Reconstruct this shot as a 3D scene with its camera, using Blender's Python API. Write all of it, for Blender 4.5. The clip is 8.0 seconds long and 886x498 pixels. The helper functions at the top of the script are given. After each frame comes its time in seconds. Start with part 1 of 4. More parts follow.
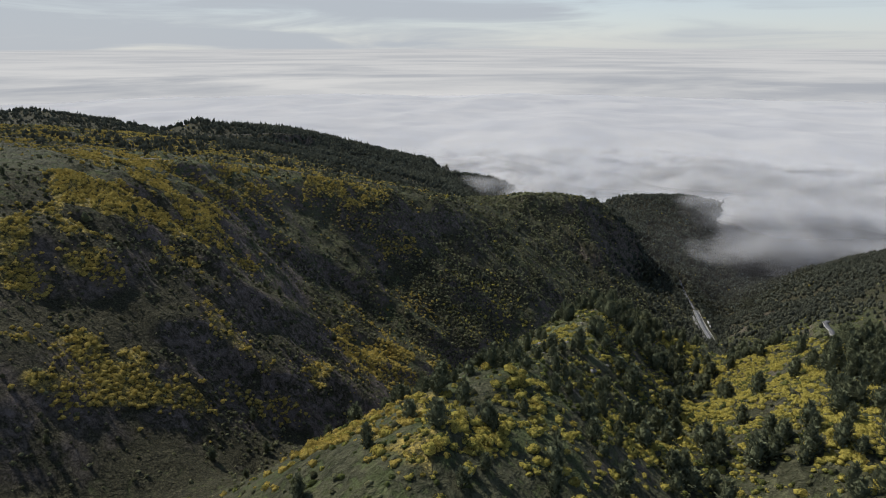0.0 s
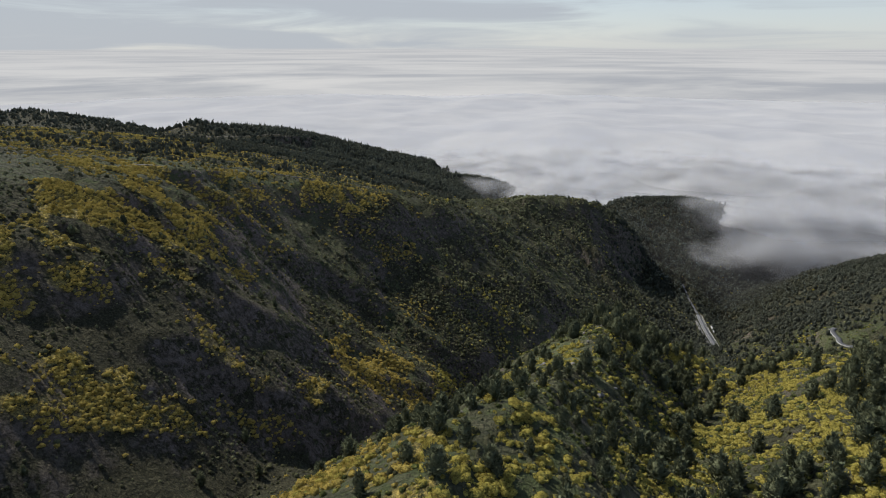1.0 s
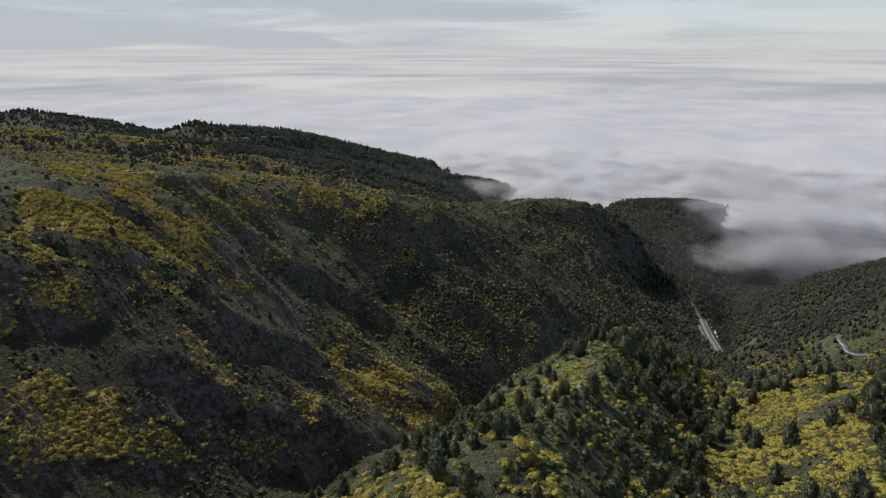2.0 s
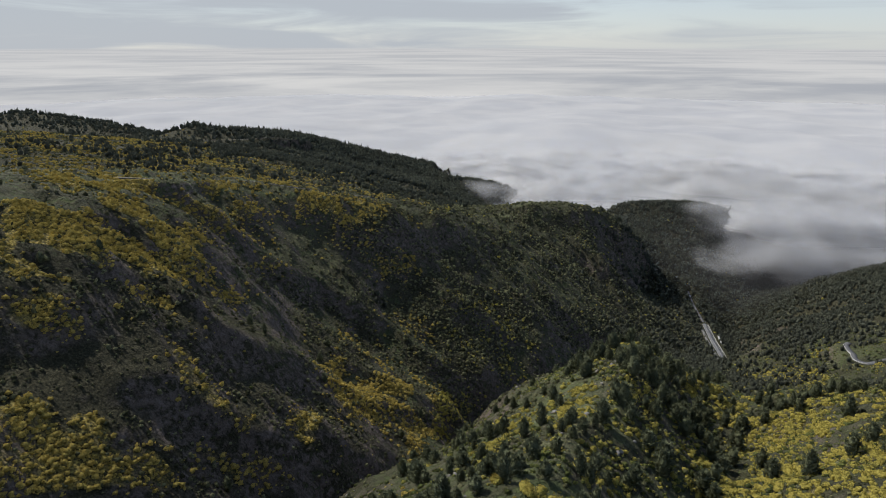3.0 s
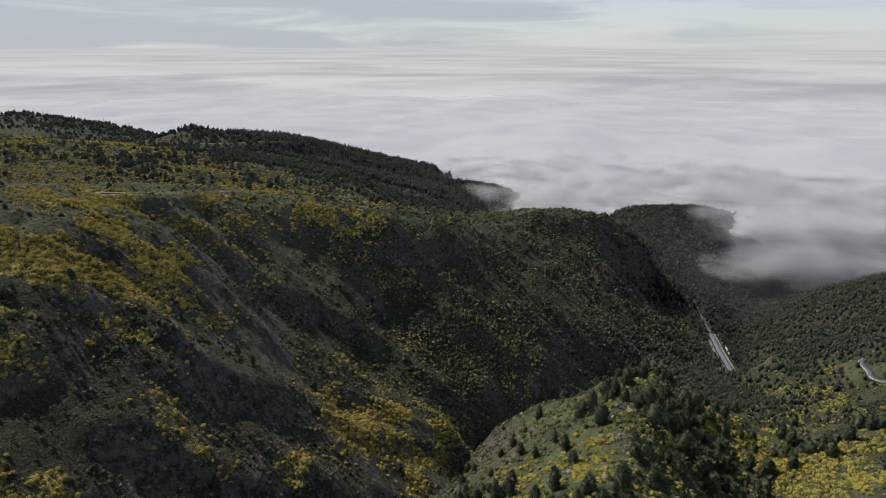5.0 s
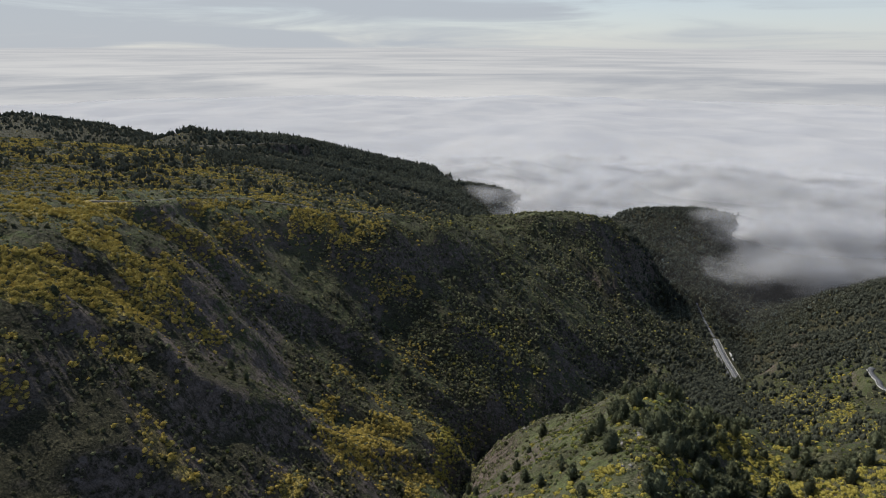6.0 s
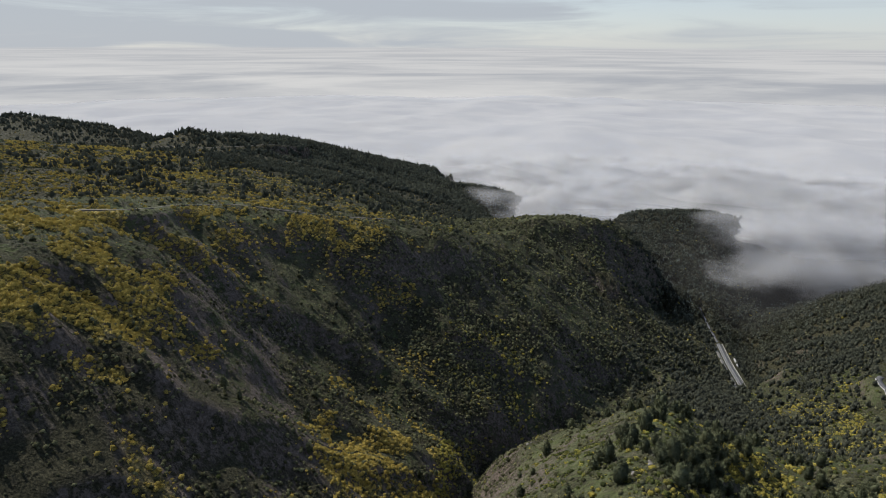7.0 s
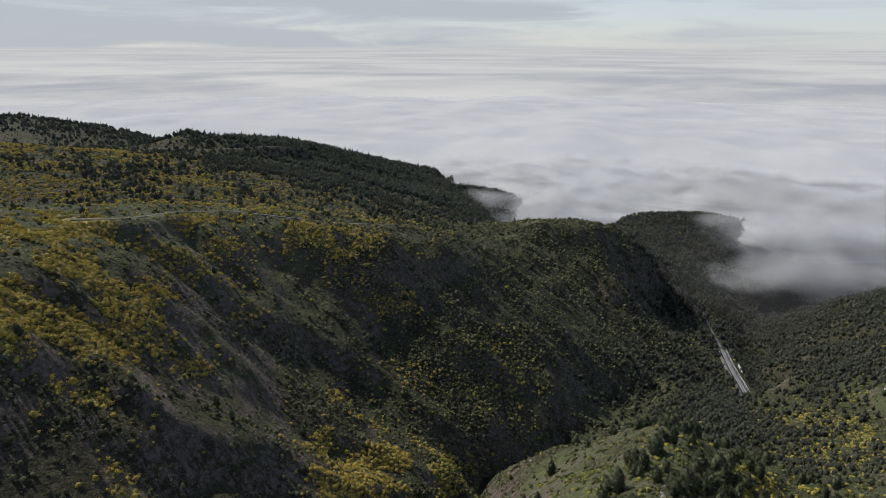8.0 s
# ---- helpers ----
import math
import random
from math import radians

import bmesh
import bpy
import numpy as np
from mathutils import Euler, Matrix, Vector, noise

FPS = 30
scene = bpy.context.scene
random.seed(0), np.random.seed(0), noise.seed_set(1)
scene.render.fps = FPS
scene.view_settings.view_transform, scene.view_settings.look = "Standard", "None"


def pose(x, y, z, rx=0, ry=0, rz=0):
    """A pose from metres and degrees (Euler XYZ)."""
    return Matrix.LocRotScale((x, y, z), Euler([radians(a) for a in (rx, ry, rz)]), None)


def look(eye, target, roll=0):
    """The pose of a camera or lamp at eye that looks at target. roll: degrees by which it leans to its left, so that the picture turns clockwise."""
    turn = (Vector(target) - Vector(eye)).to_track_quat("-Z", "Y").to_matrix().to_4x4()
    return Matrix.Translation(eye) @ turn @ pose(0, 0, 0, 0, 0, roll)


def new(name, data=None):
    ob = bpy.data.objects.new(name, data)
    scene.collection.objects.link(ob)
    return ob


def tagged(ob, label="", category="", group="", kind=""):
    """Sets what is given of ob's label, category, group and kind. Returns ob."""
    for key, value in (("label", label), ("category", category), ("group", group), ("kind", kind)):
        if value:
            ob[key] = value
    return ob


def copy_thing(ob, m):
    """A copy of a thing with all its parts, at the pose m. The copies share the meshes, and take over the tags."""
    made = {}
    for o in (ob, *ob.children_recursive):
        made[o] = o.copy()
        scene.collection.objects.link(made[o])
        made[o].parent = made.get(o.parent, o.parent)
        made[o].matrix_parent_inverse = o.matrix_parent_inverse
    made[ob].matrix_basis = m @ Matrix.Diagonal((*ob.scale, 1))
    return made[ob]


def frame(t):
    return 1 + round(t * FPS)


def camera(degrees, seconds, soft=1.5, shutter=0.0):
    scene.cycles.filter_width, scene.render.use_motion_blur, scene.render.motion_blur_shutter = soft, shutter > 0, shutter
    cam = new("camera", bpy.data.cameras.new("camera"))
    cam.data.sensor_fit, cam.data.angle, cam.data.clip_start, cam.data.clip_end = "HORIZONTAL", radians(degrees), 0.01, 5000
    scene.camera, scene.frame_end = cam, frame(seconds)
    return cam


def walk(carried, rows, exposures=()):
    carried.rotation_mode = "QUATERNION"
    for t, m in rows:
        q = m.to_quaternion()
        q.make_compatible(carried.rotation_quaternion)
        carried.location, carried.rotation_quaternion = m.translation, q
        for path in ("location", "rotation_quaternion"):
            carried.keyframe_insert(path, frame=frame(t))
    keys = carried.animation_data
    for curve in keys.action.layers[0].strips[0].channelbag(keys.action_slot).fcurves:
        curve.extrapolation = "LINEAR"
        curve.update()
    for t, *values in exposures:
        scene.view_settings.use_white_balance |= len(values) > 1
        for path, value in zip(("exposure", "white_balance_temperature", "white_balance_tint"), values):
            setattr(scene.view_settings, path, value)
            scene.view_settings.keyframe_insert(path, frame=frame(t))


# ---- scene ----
import itertools

# ---------------------------------------------------------------- camera
# heights are counted from the start of the flight, which lies 400 m above the zero level
BASE = 400.0
cam = camera(70, 8.0, soft=0.9)


def flight(t):
    """The drone flies straight ahead at about 10 m/s, climbs a little and turns very slowly to its left."""
    s = 10 * (t + 0.0278 * t * (t - 8) / 8)
    eye = Vector((-0.0069 * s - 0.0202 * s * (s - 80) / 80 + 0.0, s, BASE + 0.1941 * s))
    tilt, yaw, roll = radians(18.055 + 0.0916 * t / 8), radians(-0.364 * t / 8), 0.1 - 0.281 * t / 8
    ahead = Vector((math.sin(yaw) * math.cos(tilt), math.cos(yaw) * math.cos(tilt), -math.sin(tilt)))
    return look(eye, eye + ahead * 100, -roll)


walk(cam, [(0.5 * k, flight(0.5 * k)) for k in range(17)])

# ---------------------------------------------------------------- light
SUN_AZ, SUN_EL = -54.0, 46.5   # degrees: to the left of straight ahead, above the horizon
scene.view_settings.exposure = 0.56
scene.cycles.transparent_max_bounces = 32

sun = new("sun", bpy.data.lights.new("sun", "SUN"))
sun.data.energy, sun.data.angle, sun.data.color = 5.0, radians(0.6), (1.0, 0.95, 0.87)
to_sun = Vector((math.sin(radians(SUN_AZ)) * math.cos(radians(SUN_EL)), math.cos(radians(SUN_AZ)) * math.cos(radians(SUN_EL)), math.sin(radians(SUN_EL))))
sun.matrix_world = look(to_sun * 1000 + Vector((0, 0, BASE)), (0, 0, BASE))


class Nodes:
    """Short hand for building a node tree."""

    def __init__(self, tree):
        self.tree = tree
        tree.nodes.clear()

    def add(self, kind, inputs=None, **settings):
        n = self.tree.nodes.new(kind)
        for key, value in settings.items():
            setattr(n, key, value)
        for key, value in (inputs or {}).items():
            if isinstance(value, bpy.types.NodeSocket):
                self.tree.links.new(value, n.inputs[key])
            else:
                n.inputs[key].default_value = value
        return n

    def math(self, op, a, b=0.0, c=0.0, clamp=False):
        return self.add("ShaderNodeMath", {0: a, 1: b, 2: c}, operation=op, use_clamp=clamp).outputs[0]

    def noise(self, vector, scale, detail=4.0, rough=0.55, distortion=0.0):
        return self.add("ShaderNodeTexNoise", {"Vector": vector, "Scale": scale, "Detail": detail, "Roughness": rough, "Distortion": distortion}).outputs["Fac"]

    def step(self, value, low, high, to_low=0.0, to_high=1.0):
        return self.add("ShaderNodeMapRange", {"Value": value, "From Min": low, "From Max": high, "To Min": to_low, "To Max": to_high}, interpolation_type="SMOOTHSTEP").outputs[0]

    def mix(self, fac, a, b):
        return self.add("ShaderNodeMix", {0: fac, 6: a, 7: b}, data_type="RGBA").outputs[2]

    def scaled(self, vector, x, y, z):
        return self.add("ShaderNodeMapping", {"Vector": vector, "Scale": (x, y, z)}).outputs[0]


def rgb(r, g, b):
    return (r, g, b, 1.0)


# the sky: blue behind a thin high veil; far out, a closed sea of cloud down from the horizon
world = bpy.data.worlds.new("world")
scene.world = world
world.use_nodes = True
w = Nodes(world.node_tree)
way = w.add("ShaderNodeTexCoord").outputs["Generated"]
part_xyz = w.add("ShaderNodeSeparateXYZ", {0: way})
up = part_xyz.outputs[2]
sky = w.add("ShaderNodeTexSky", sky_type="NISHITA", sun_disc=False, sun_elevation=radians(SUN_EL), sun_rotation=radians(SUN_AZ), altitude=1500.0, air_density=1.0, dust_density=1.0)
sky_light = w.add("ShaderNodeBackground", {"Color": sky.outputs[0], "Strength": 0.15})
veil_n = w.noise(w.scaled(way, 2.0, 2.0, 22.0), 1.6, 5, 0.55, 0.6)
veil_side = w.step(part_xyz.outputs[0], -0.3, 0.55, 0.16, -0.16)
veil_low = w.step(up, 0.42, 0.10, 0.13, 1.0)
veil = w.math("MULTIPLY", w.step(w.math("ADD", veil_n, veil_side), 0.36, 0.68, 0.80, 0.98), veil_low)
veil_light = w.add("ShaderNodeBackground", {"Color": w.mix(w.step(up, 0.12, 0.5), rgb(0.48, 0.52, 0.575), rgb(1.0, 0.97, 0.93)), "Strength": 0.64})
above = w.add("ShaderNodeMixShader", {0: veil, 1: sky_light.outputs[0], 2: veil_light.outputs[0]})
depth = w.math("MAXIMUM", w.math("MULTIPLY", up, -1.0), 0.004)
flat_x, flat_y = w.math("DIVIDE", part_xyz.outputs[0], depth), w.math("DIVIDE", part_xyz.outputs[1], depth)
flat = w.add("ShaderNodeCombineXYZ", {0: flat_x, 1: flat_y, 2: 0.0}).outputs[0]
far_n = w.noise(w.scaled(flat, 0.8, 1.0, 1.0), 0.11, 6, 0.6, 0.4)
near_far = w.step(up, -0.010, -0.060, 0.35, 1.0)
far_mix = w.math("ADD", 0.6, w.math("MULTIPLY", w.math("SUBTRACT", w.step(far_n, 0.36, 0.62), 0.6), near_far))
far_colour = w.mix(far_mix, rgb(0.44, 0.46, 0.50), rgb(0.72, 0.718, 0.715))
far_light = w.add("ShaderNodeBackground", {"Color": far_colour, "Strength": 0.63})
below = w.step(up, -0.0065, -0.0105)
both = w.add("ShaderNodeMixShader", {0: below, 1: above.outputs[0], 2: far_light.outputs[0]})
w.add("ShaderNodeOutputWorld", {0: both.outputs[0]})

# ---------------------------------------------------------------- materials


def material(name):
    m = bpy.data.materials.new(name)
    m.use_nodes = True
    n = Nodes(m.node_tree)
    return m, n, n.add("ShaderNodeTexCoord").outputs["Object"]


def finish(n, colour, rough=0.9, bump=None, strength=0.5, distance=0.3, gloss=0.25):
    b = n.add("ShaderNodeBsdfPrincipled", {"Base Color": colour, "Roughness": rough, "Specular IOR Level": gloss})
    if bump is not None:
        n.tree.links.new(n.add("ShaderNodeBump", {"Height": bump, "Strength": strength, "Distance": distance}).outputs[0], b.inputs["Normal"])
    n.add("ShaderNodeOutputMaterial", {0: b.outputs[0]})


def ground_material():
    """Turf, dry grass, low dark heath and bare rock on the steep faces, all broken up at the size of tussocks; shaded
    ground is darkened in the colour too.
    """
    m, n, p = material("hillside_turf")
    big = n.noise(p, 0.012, 5, 0.6)
    mid = n.noise(p, 0.07, 6, 0.65, 0.8)
    tuft = n.noise(p, 0.40, 5, 0.65, 0.4)
    grain = n.noise(p, 1.5, 4, 0.7)
    turf = n.mix(n.step(mid, 0.3, 0.7), rgb(0.040, 0.050, 0.020), rgb(0.078, 0.092, 0.036))
    dry = n.mix(n.step(tuft, 0.35, 0.65), rgb(0.068, 0.068, 0.036), rgb(0.125, 0.120, 0.070))
    heath = n.mix(n.step(tuft, 0.38, 0.62), rgb(0.020, 0.023, 0.012), rgb(0.066, 0.066, 0.038))
    c = n.mix(n.step(n.math("ADD", big, n.math("MULTIPLY", tuft, 0.35)), 0.64, 0.80), turf, dry)
    c = n.mix(n.step(n.math("ADD", n.math("MULTIPLY", mid, 0.8), n.math("MULTIPLY", tuft, 0.7)), 0.66, 0.78), c, heath)
    sward = n.add("ShaderNodeAttribute", attribute_name="sward").outputs["Fac"]
    grass = n.mix(n.step(tuft, 0.3, 0.7), rgb(0.105, 0.128, 0.050), rgb(0.235, 0.245, 0.115))
    c = n.mix(n.math("MULTIPLY", sward, n.step(n.math("ADD", mid, n.math("MULTIPLY", tuft, 0.4)), 0.52, 0.72, 1.0, 0.45)), c, grass)
    # near-black heath cover, also used to put shade into the ground colour
    heath_and_shade = n.add("ShaderNodeAttribute", attribute_name="shrubs").outputs["Fac"]
    c = n.mix(n.step(n.math("ADD", heath_and_shade, n.math("MULTIPLY", n.math("SUBTRACT", tuft, 0.5), 1.5)), 0.2, 0.7), c, n.mix(n.step(grain, 0.35, 0.68), rgb(0.018, 0.018, 0.010), rgb(0.056, 0.052, 0.029)))
    soil = n.math("MULTIPLY", sward, n.step(n.math("ADD", n.math("MULTIPLY", mid, 0.7), n.math("MULTIPLY", grain, 0.35)), 0.58, 0.66))
    c = n.mix(soil, c, rgb(0.16, 0.135, 0.105))
    low_gorse = n.add("ShaderNodeAttribute", attribute_name="low_gorse").outputs["Fac"]
    yellow = n.mix(n.step(n.math("ADD", n.math("MULTIPLY", tuft, 0.6), n.math("MULTIPLY", grain, 0.5)), 0.42, 0.68), rgb(0.050, 0.050, 0.024), rgb(0.33, 0.25, 0.065))
    c = n.mix(n.step(n.math("ADD", low_gorse, n.math("MULTIPLY", n.math("SUBTRACT", mid, 0.5), 1.6)), 0.35, 0.65), c, yellow)
    slope = n.add("ShaderNodeSeparateXYZ", {0: n.add("ShaderNodeNewGeometry").outputs["Normal"]}).outputs[2]
    bare = n.math("MULTIPLY", n.step(slope, 0.80, 0.64), n.step(n.math("ADD", n.math("MULTIPLY", mid, 0.5), n.math("MULTIPLY", tuft, 0.5)), 0.42, 0.54))
    rock = n.mix(n.step(tuft, 0.3, 0.7), rgb(0.070, 0.054, 0.044), rgb(0.150, 0.122, 0.104))
    c = n.mix(bare, c, rock)
    c = n.mix(n.step(grain, 0.60, 0.36, 0.0, 0.8), c, n.mix(0.6, c, rgb(0.018, 0.018, 0.010)))
    c = n.mix(n.math("MULTIPLY", n.step(grain, 0.58, 0.72), 0.25), c, rgb(0.15, 0.145, 0.085))
    finish(n, c, 0.95, n.math("ADD", n.math("MULTIPLY", tuft, 1.8), n.math("MULTIPLY", grain, 0.35)), 1.0, 2.2, 0.1)
    return m


def leaf_material(name, dark, light, flower=None, share=0.5):
    """Foliage: colour varies from plant to plant, from spray to spray and inside each; some sprays are in flower; gaps
    between twigs are darkened like shade.
    """
    m, n, p = material(name)
    own = n.add("ShaderNodeNewGeometry").outputs["Random Per Island"]
    fine = n.noise(p, 1.7, 4, 0.7)
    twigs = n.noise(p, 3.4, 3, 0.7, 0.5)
    plant = n.noise(p, 0.13, 3, 0.6)
    blend = n.math("ADD", n.math("MULTIPLY", own, 0.45), n.math("ADD", n.math("MULTIPLY", fine, 0.35), n.math("MULTIPLY", plant, 0.6)))
    c = n.mix(n.step(blend, 0.35, 1.05), dark, light)
    if flower:
        patch = n.noise(p, 0.045, 3, 0.6)
        bloom = n.math("ADD", n.math("MULTIPLY", own, 0.30), n.math("ADD", n.math("MULTIPLY", twigs, 0.55), n.math("MULTIPLY", patch, 0.6)))
        c = n.mix(n.step(bloom, 1.0 - share, 1.18 - share), c, n.mix(fine, flower[0], flower[1]))
    # shade in the gaps between twigs, put into the colour where the bump is low
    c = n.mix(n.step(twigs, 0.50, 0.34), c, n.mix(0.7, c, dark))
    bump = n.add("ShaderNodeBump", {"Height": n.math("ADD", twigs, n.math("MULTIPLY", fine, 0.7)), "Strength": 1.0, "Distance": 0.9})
    d = n.add("ShaderNodeBsdfDiffuse", {"Color": c, "Roughness": 0.8, "Normal": bump.outputs[0]})
    t = n.add("ShaderNodeBsdfTranslucent", {"Color": c})
    s = n.add("ShaderNodeMixShader", {0: 0.2, 1: d.outputs[0], 2: t.outputs[0]})
    n.add("ShaderNodeOutputMaterial", {0: s.outputs[0]})
    return m


def plain_material(name, a, b, scale, rough=0.9, strength=0.4):
    m, n, p = material(name)
    v = n.noise(p, scale, 5, 0.65)
    finish(n, n.mix(n.step(n.math("ADD", n.math("MULTIPLY", v, 0.7), n.math("MULTIPLY", n.noise(p, scale * 0.08, 4), 0.3)), 0.35, 0.65), a, b), rough, v, strength, 0.05)
    return m


def cloud_material():
    """Mist in thin sheets: how thick it is follows the sheet's own thickness and a billowing noise, with a faint floor
    that imitates haze.
    """
    m, n, p = material("cloud")
    thick = n.add("ShaderNodeAttribute", attribute_name="thickness").outputs["Fac"]
    billow = n.noise(n.scaled(p, 1.0, 1.0, 1.6), 0.013, 5, 0.52, 0.3)
    a = n.step(n.math("ADD", thick, n.math("MULTIPLY", n.math("SUBTRACT", billow, 0.5), 2.9)), -0.15, 1.35)
    a = n.math("ADD", n.math("MULTIPLY", a, 0.25), n.math("SUBTRACT", thick, 2.0, clamp=True), clamp=True)
    # faint floor of opacity that imitates haze over the valley
    a = n.math("MAXIMUM", a, n.add("ShaderNodeAttribute", attribute_name="valley_haze").outputs["Fac"])
    shade = n.mix(n.step(n.noise(p, 0.0035, 5, 0.55, 0.5), 0.3, 0.7), rgb(0.372, 0.378, 0.390), rgb(0.432, 0.432, 0.430))
    d = n.add("ShaderNodeBsdfDiffuse", {"Color": shade})
    t = n.add("ShaderNodeBsdfTranslucent", {"Color": shade})
    body = n.add("ShaderNodeMixShader", {0: 0.35, 1: d.outputs[0], 2: t.outputs[0]})
    clear = n.add("ShaderNodeBsdfTransparent")
    s = n.add("ShaderNodeMixShader", {0: a, 1: clear.outputs[0], 2: body.outputs[0]})
    n.add("ShaderNodeOutputMaterial", {0: s.outputs[0]})
    return m


M_GROUND = ground_material()
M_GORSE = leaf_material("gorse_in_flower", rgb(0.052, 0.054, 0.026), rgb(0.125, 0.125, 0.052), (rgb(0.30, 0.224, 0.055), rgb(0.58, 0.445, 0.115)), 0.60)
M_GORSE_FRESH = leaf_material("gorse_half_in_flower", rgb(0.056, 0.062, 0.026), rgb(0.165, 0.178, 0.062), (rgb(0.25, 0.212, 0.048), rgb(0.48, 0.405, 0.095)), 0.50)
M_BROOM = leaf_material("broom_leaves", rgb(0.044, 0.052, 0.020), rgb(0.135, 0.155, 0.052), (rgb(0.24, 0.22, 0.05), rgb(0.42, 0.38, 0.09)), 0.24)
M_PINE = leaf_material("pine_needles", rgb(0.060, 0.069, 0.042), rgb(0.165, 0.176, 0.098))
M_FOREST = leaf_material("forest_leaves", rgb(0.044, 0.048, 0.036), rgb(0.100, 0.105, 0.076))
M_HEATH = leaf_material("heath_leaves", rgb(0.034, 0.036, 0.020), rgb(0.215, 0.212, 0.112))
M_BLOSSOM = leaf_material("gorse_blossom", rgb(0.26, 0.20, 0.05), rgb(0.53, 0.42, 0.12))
M_BARK = plain_material("bark", rgb(0.05, 0.038, 0.028), rgb(0.12, 0.095, 0.07), 6.0)
M_CLOUD = cloud_material()
M_ASPHALT = plain_material("asphalt", rgb(0.050, 0.050, 0.052), rgb(0.080, 0.080, 0.080), 0.8)
M_PAINT = plain_material("road_paint", rgb(0.24, 0.24, 0.23), rgb(0.36, 0.36, 0.35), 2.0)
M_GRAVEL = plain_material("gravel", rgb(0.075, 0.072, 0.065), rgb(0.12, 0.115, 0.105), 1.5)
M_CONCRETE = plain_material("concrete", rgb(0.17, 0.17, 0.16), rgb(0.25, 0.245, 0.235), 0.8)
M_ROCK = plain_material("rock", rgb(0.075, 0.070, 0.062), rgb(0.17, 0.16, 0.145), 1.2, 0.9, 0.8)
M_DIRT = plain_material("dirt_track", rgb(0.040, 0.036, 0.028), rgb(0.080, 0.070, 0.054), 0.5)

# ---------------------------------------------------------------- the lie of the land
# ridges and stream beds as (x, y, height over the start of the flight), joined by slopes
LINES = []


CRESTS = []


def line(*points):
    LINES.append(np.array(points, float))


def crest(height, near_side, far_side, *points):
    """A sharp rib: the ground under it, and a fold of that height on top with a steeper side towards the camera."""
    p = np.array(points, float)
    CRESTS.append((height, near_side, far_side, p))
    LINES.append(p - np.array((0, 0, height)))


# plateau edge of the long hill, from beside the camera out to the knob
line((-190, -200, -60), (-185, 0, -48), (-178, 120, -44), (-168, 240, -45), (-174, 331, -57), (-165, 380, -68), (-155, 480, -88), (-117, 540, -109), (-81, 620, -131), (-28, 700, -161), (30, 752, -184), (55, 760, -197), (80, 775, -194), (108, 800, -188), (138, 815, -197), (161, 825, -203), (189, 850, -206), (223, 880, -219), (270, 930, -250))
# brow of the long hill, where its flank gets steep
line((-150, 60, -60), (-140, 150, -60), (-134, 200, -60), (-133, 224, -60), (-143, 246, -56), (-156, 268, -51), (-159, 307, -57), (-152, 343, -66), (-149, 371, -74))
line((-135, 437, -88), (-109, 468, -98), (-76, 490, -110), (-42, 508, -120), (-8, 550, -132), (20, 610, -152), (49, 671, -174), (70, 697, -184))
# the near end of its flank
line((-125, 187, -77), (-112, 184, -86), (-101, 180, -95), (-90, 174, -102), (-81, 188, -110), (-70, 200, -120))
line((-106, 152, -87), (-100, 165, -94), (-86, 150, -108))
crest(6, 10, 22, (-131, 218, -62), (-118, 203, -70), (-109, 198, -82), (-98, 197, -89), (-86, 212, -100), (-73, 208, -111), (-60, 213, -117), (-49, 222, -132))
line((-123, 239, -66), (-114, 231, -78), (-101, 241, -91), (-90, 235, -95), (-75, 236, -113), (-59, 236, -125), (-50, 232, -135))
# spur under the great gorse mat
crest(8, 10, 24, (-138, 267, -62), (-114, 255, -73), (-108, 255, -78), (-102, 253, -83), (-93, 250, -90), (-88, 252, -97), (-83, 255, -101), (-75, 259, -108), (-68, 266, -116), (-61, 272, -124), (-50, 280, -138), (-39, 292, -150), (-28, 305, -162), (-10, 326, -182), (4, 334, -194))
line((-62, 243, -124), (-53, 258, -136), (-39, 261, -147), (-25, 264, -158), (-9, 284, -174))
# hollow behind it and the rib beyond
line((-136, 302, -73), (-124, 300, -80), (-111, 293, -88), (-103, 297, -103), (-94, 306, -114), (-85, 309, -123), (-73, 306, -140), (-60, 309, -152))
crest(5, 8, 16, (-93, 322, -112), (-82, 318, -126), (-70, 316, -139), (-57, 323, -151), (-41, 333, -164), (-26, 336, -174), (-14, 340, -182), (0, 346, -193))
line((-124, 326, -80), (-106, 339, -103), (-81, 345, -138), (-70, 352, -147), (-59, 358, -156), (-41, 364, -174), (-32, 368, -184), (-6, 364, -197), (13, 368, -213))
# the long sharp rib
crest(9, 11, 28, (-149, 371, -74), (-138, 368, -79), (-130, 373, -85), (-122, 378, -92), (-112, 388, -107), (-99, 390, -119), (-89, 398, -130), (-79, 401, -138), (-66, 402, -147), (-51, 407, -159), (-37, 408, -172), (-23, 404, -181), (-10, 398, -189), (14, 404, -210))
line((-120, 350, -92), (-104, 362, -118), (-88, 372, -140), (-70, 380, -158), (-48, 380, -175))
# the broad flank towards the knob
line((-135, 437, -88), (-106, 445, -115), (-90, 437, -129), (-64, 440, -143), (-45, 452, -158), (-36, 440, -171), (-12, 428, -187), (10, 424, -203), (29, 420, -212))
crest(6, 16, 24, (-76, 480, -112), (-68, 464, -124), (-40, 484, -137), (-15, 478, -162), (5, 468, -173), (25, 477, -188), (50, 476, -210), (76, 476, -230))
line((-26, 530, -136), (-3, 530, -155), (16, 545, -161), (35, 524, -188), (51, 494, -209), (80, 490, -228))
line((-3, 553, -134), (20, 560, -160), (42, 568, -180), (67, 528, -200), (90, 520, -222), (112, 528, -246))
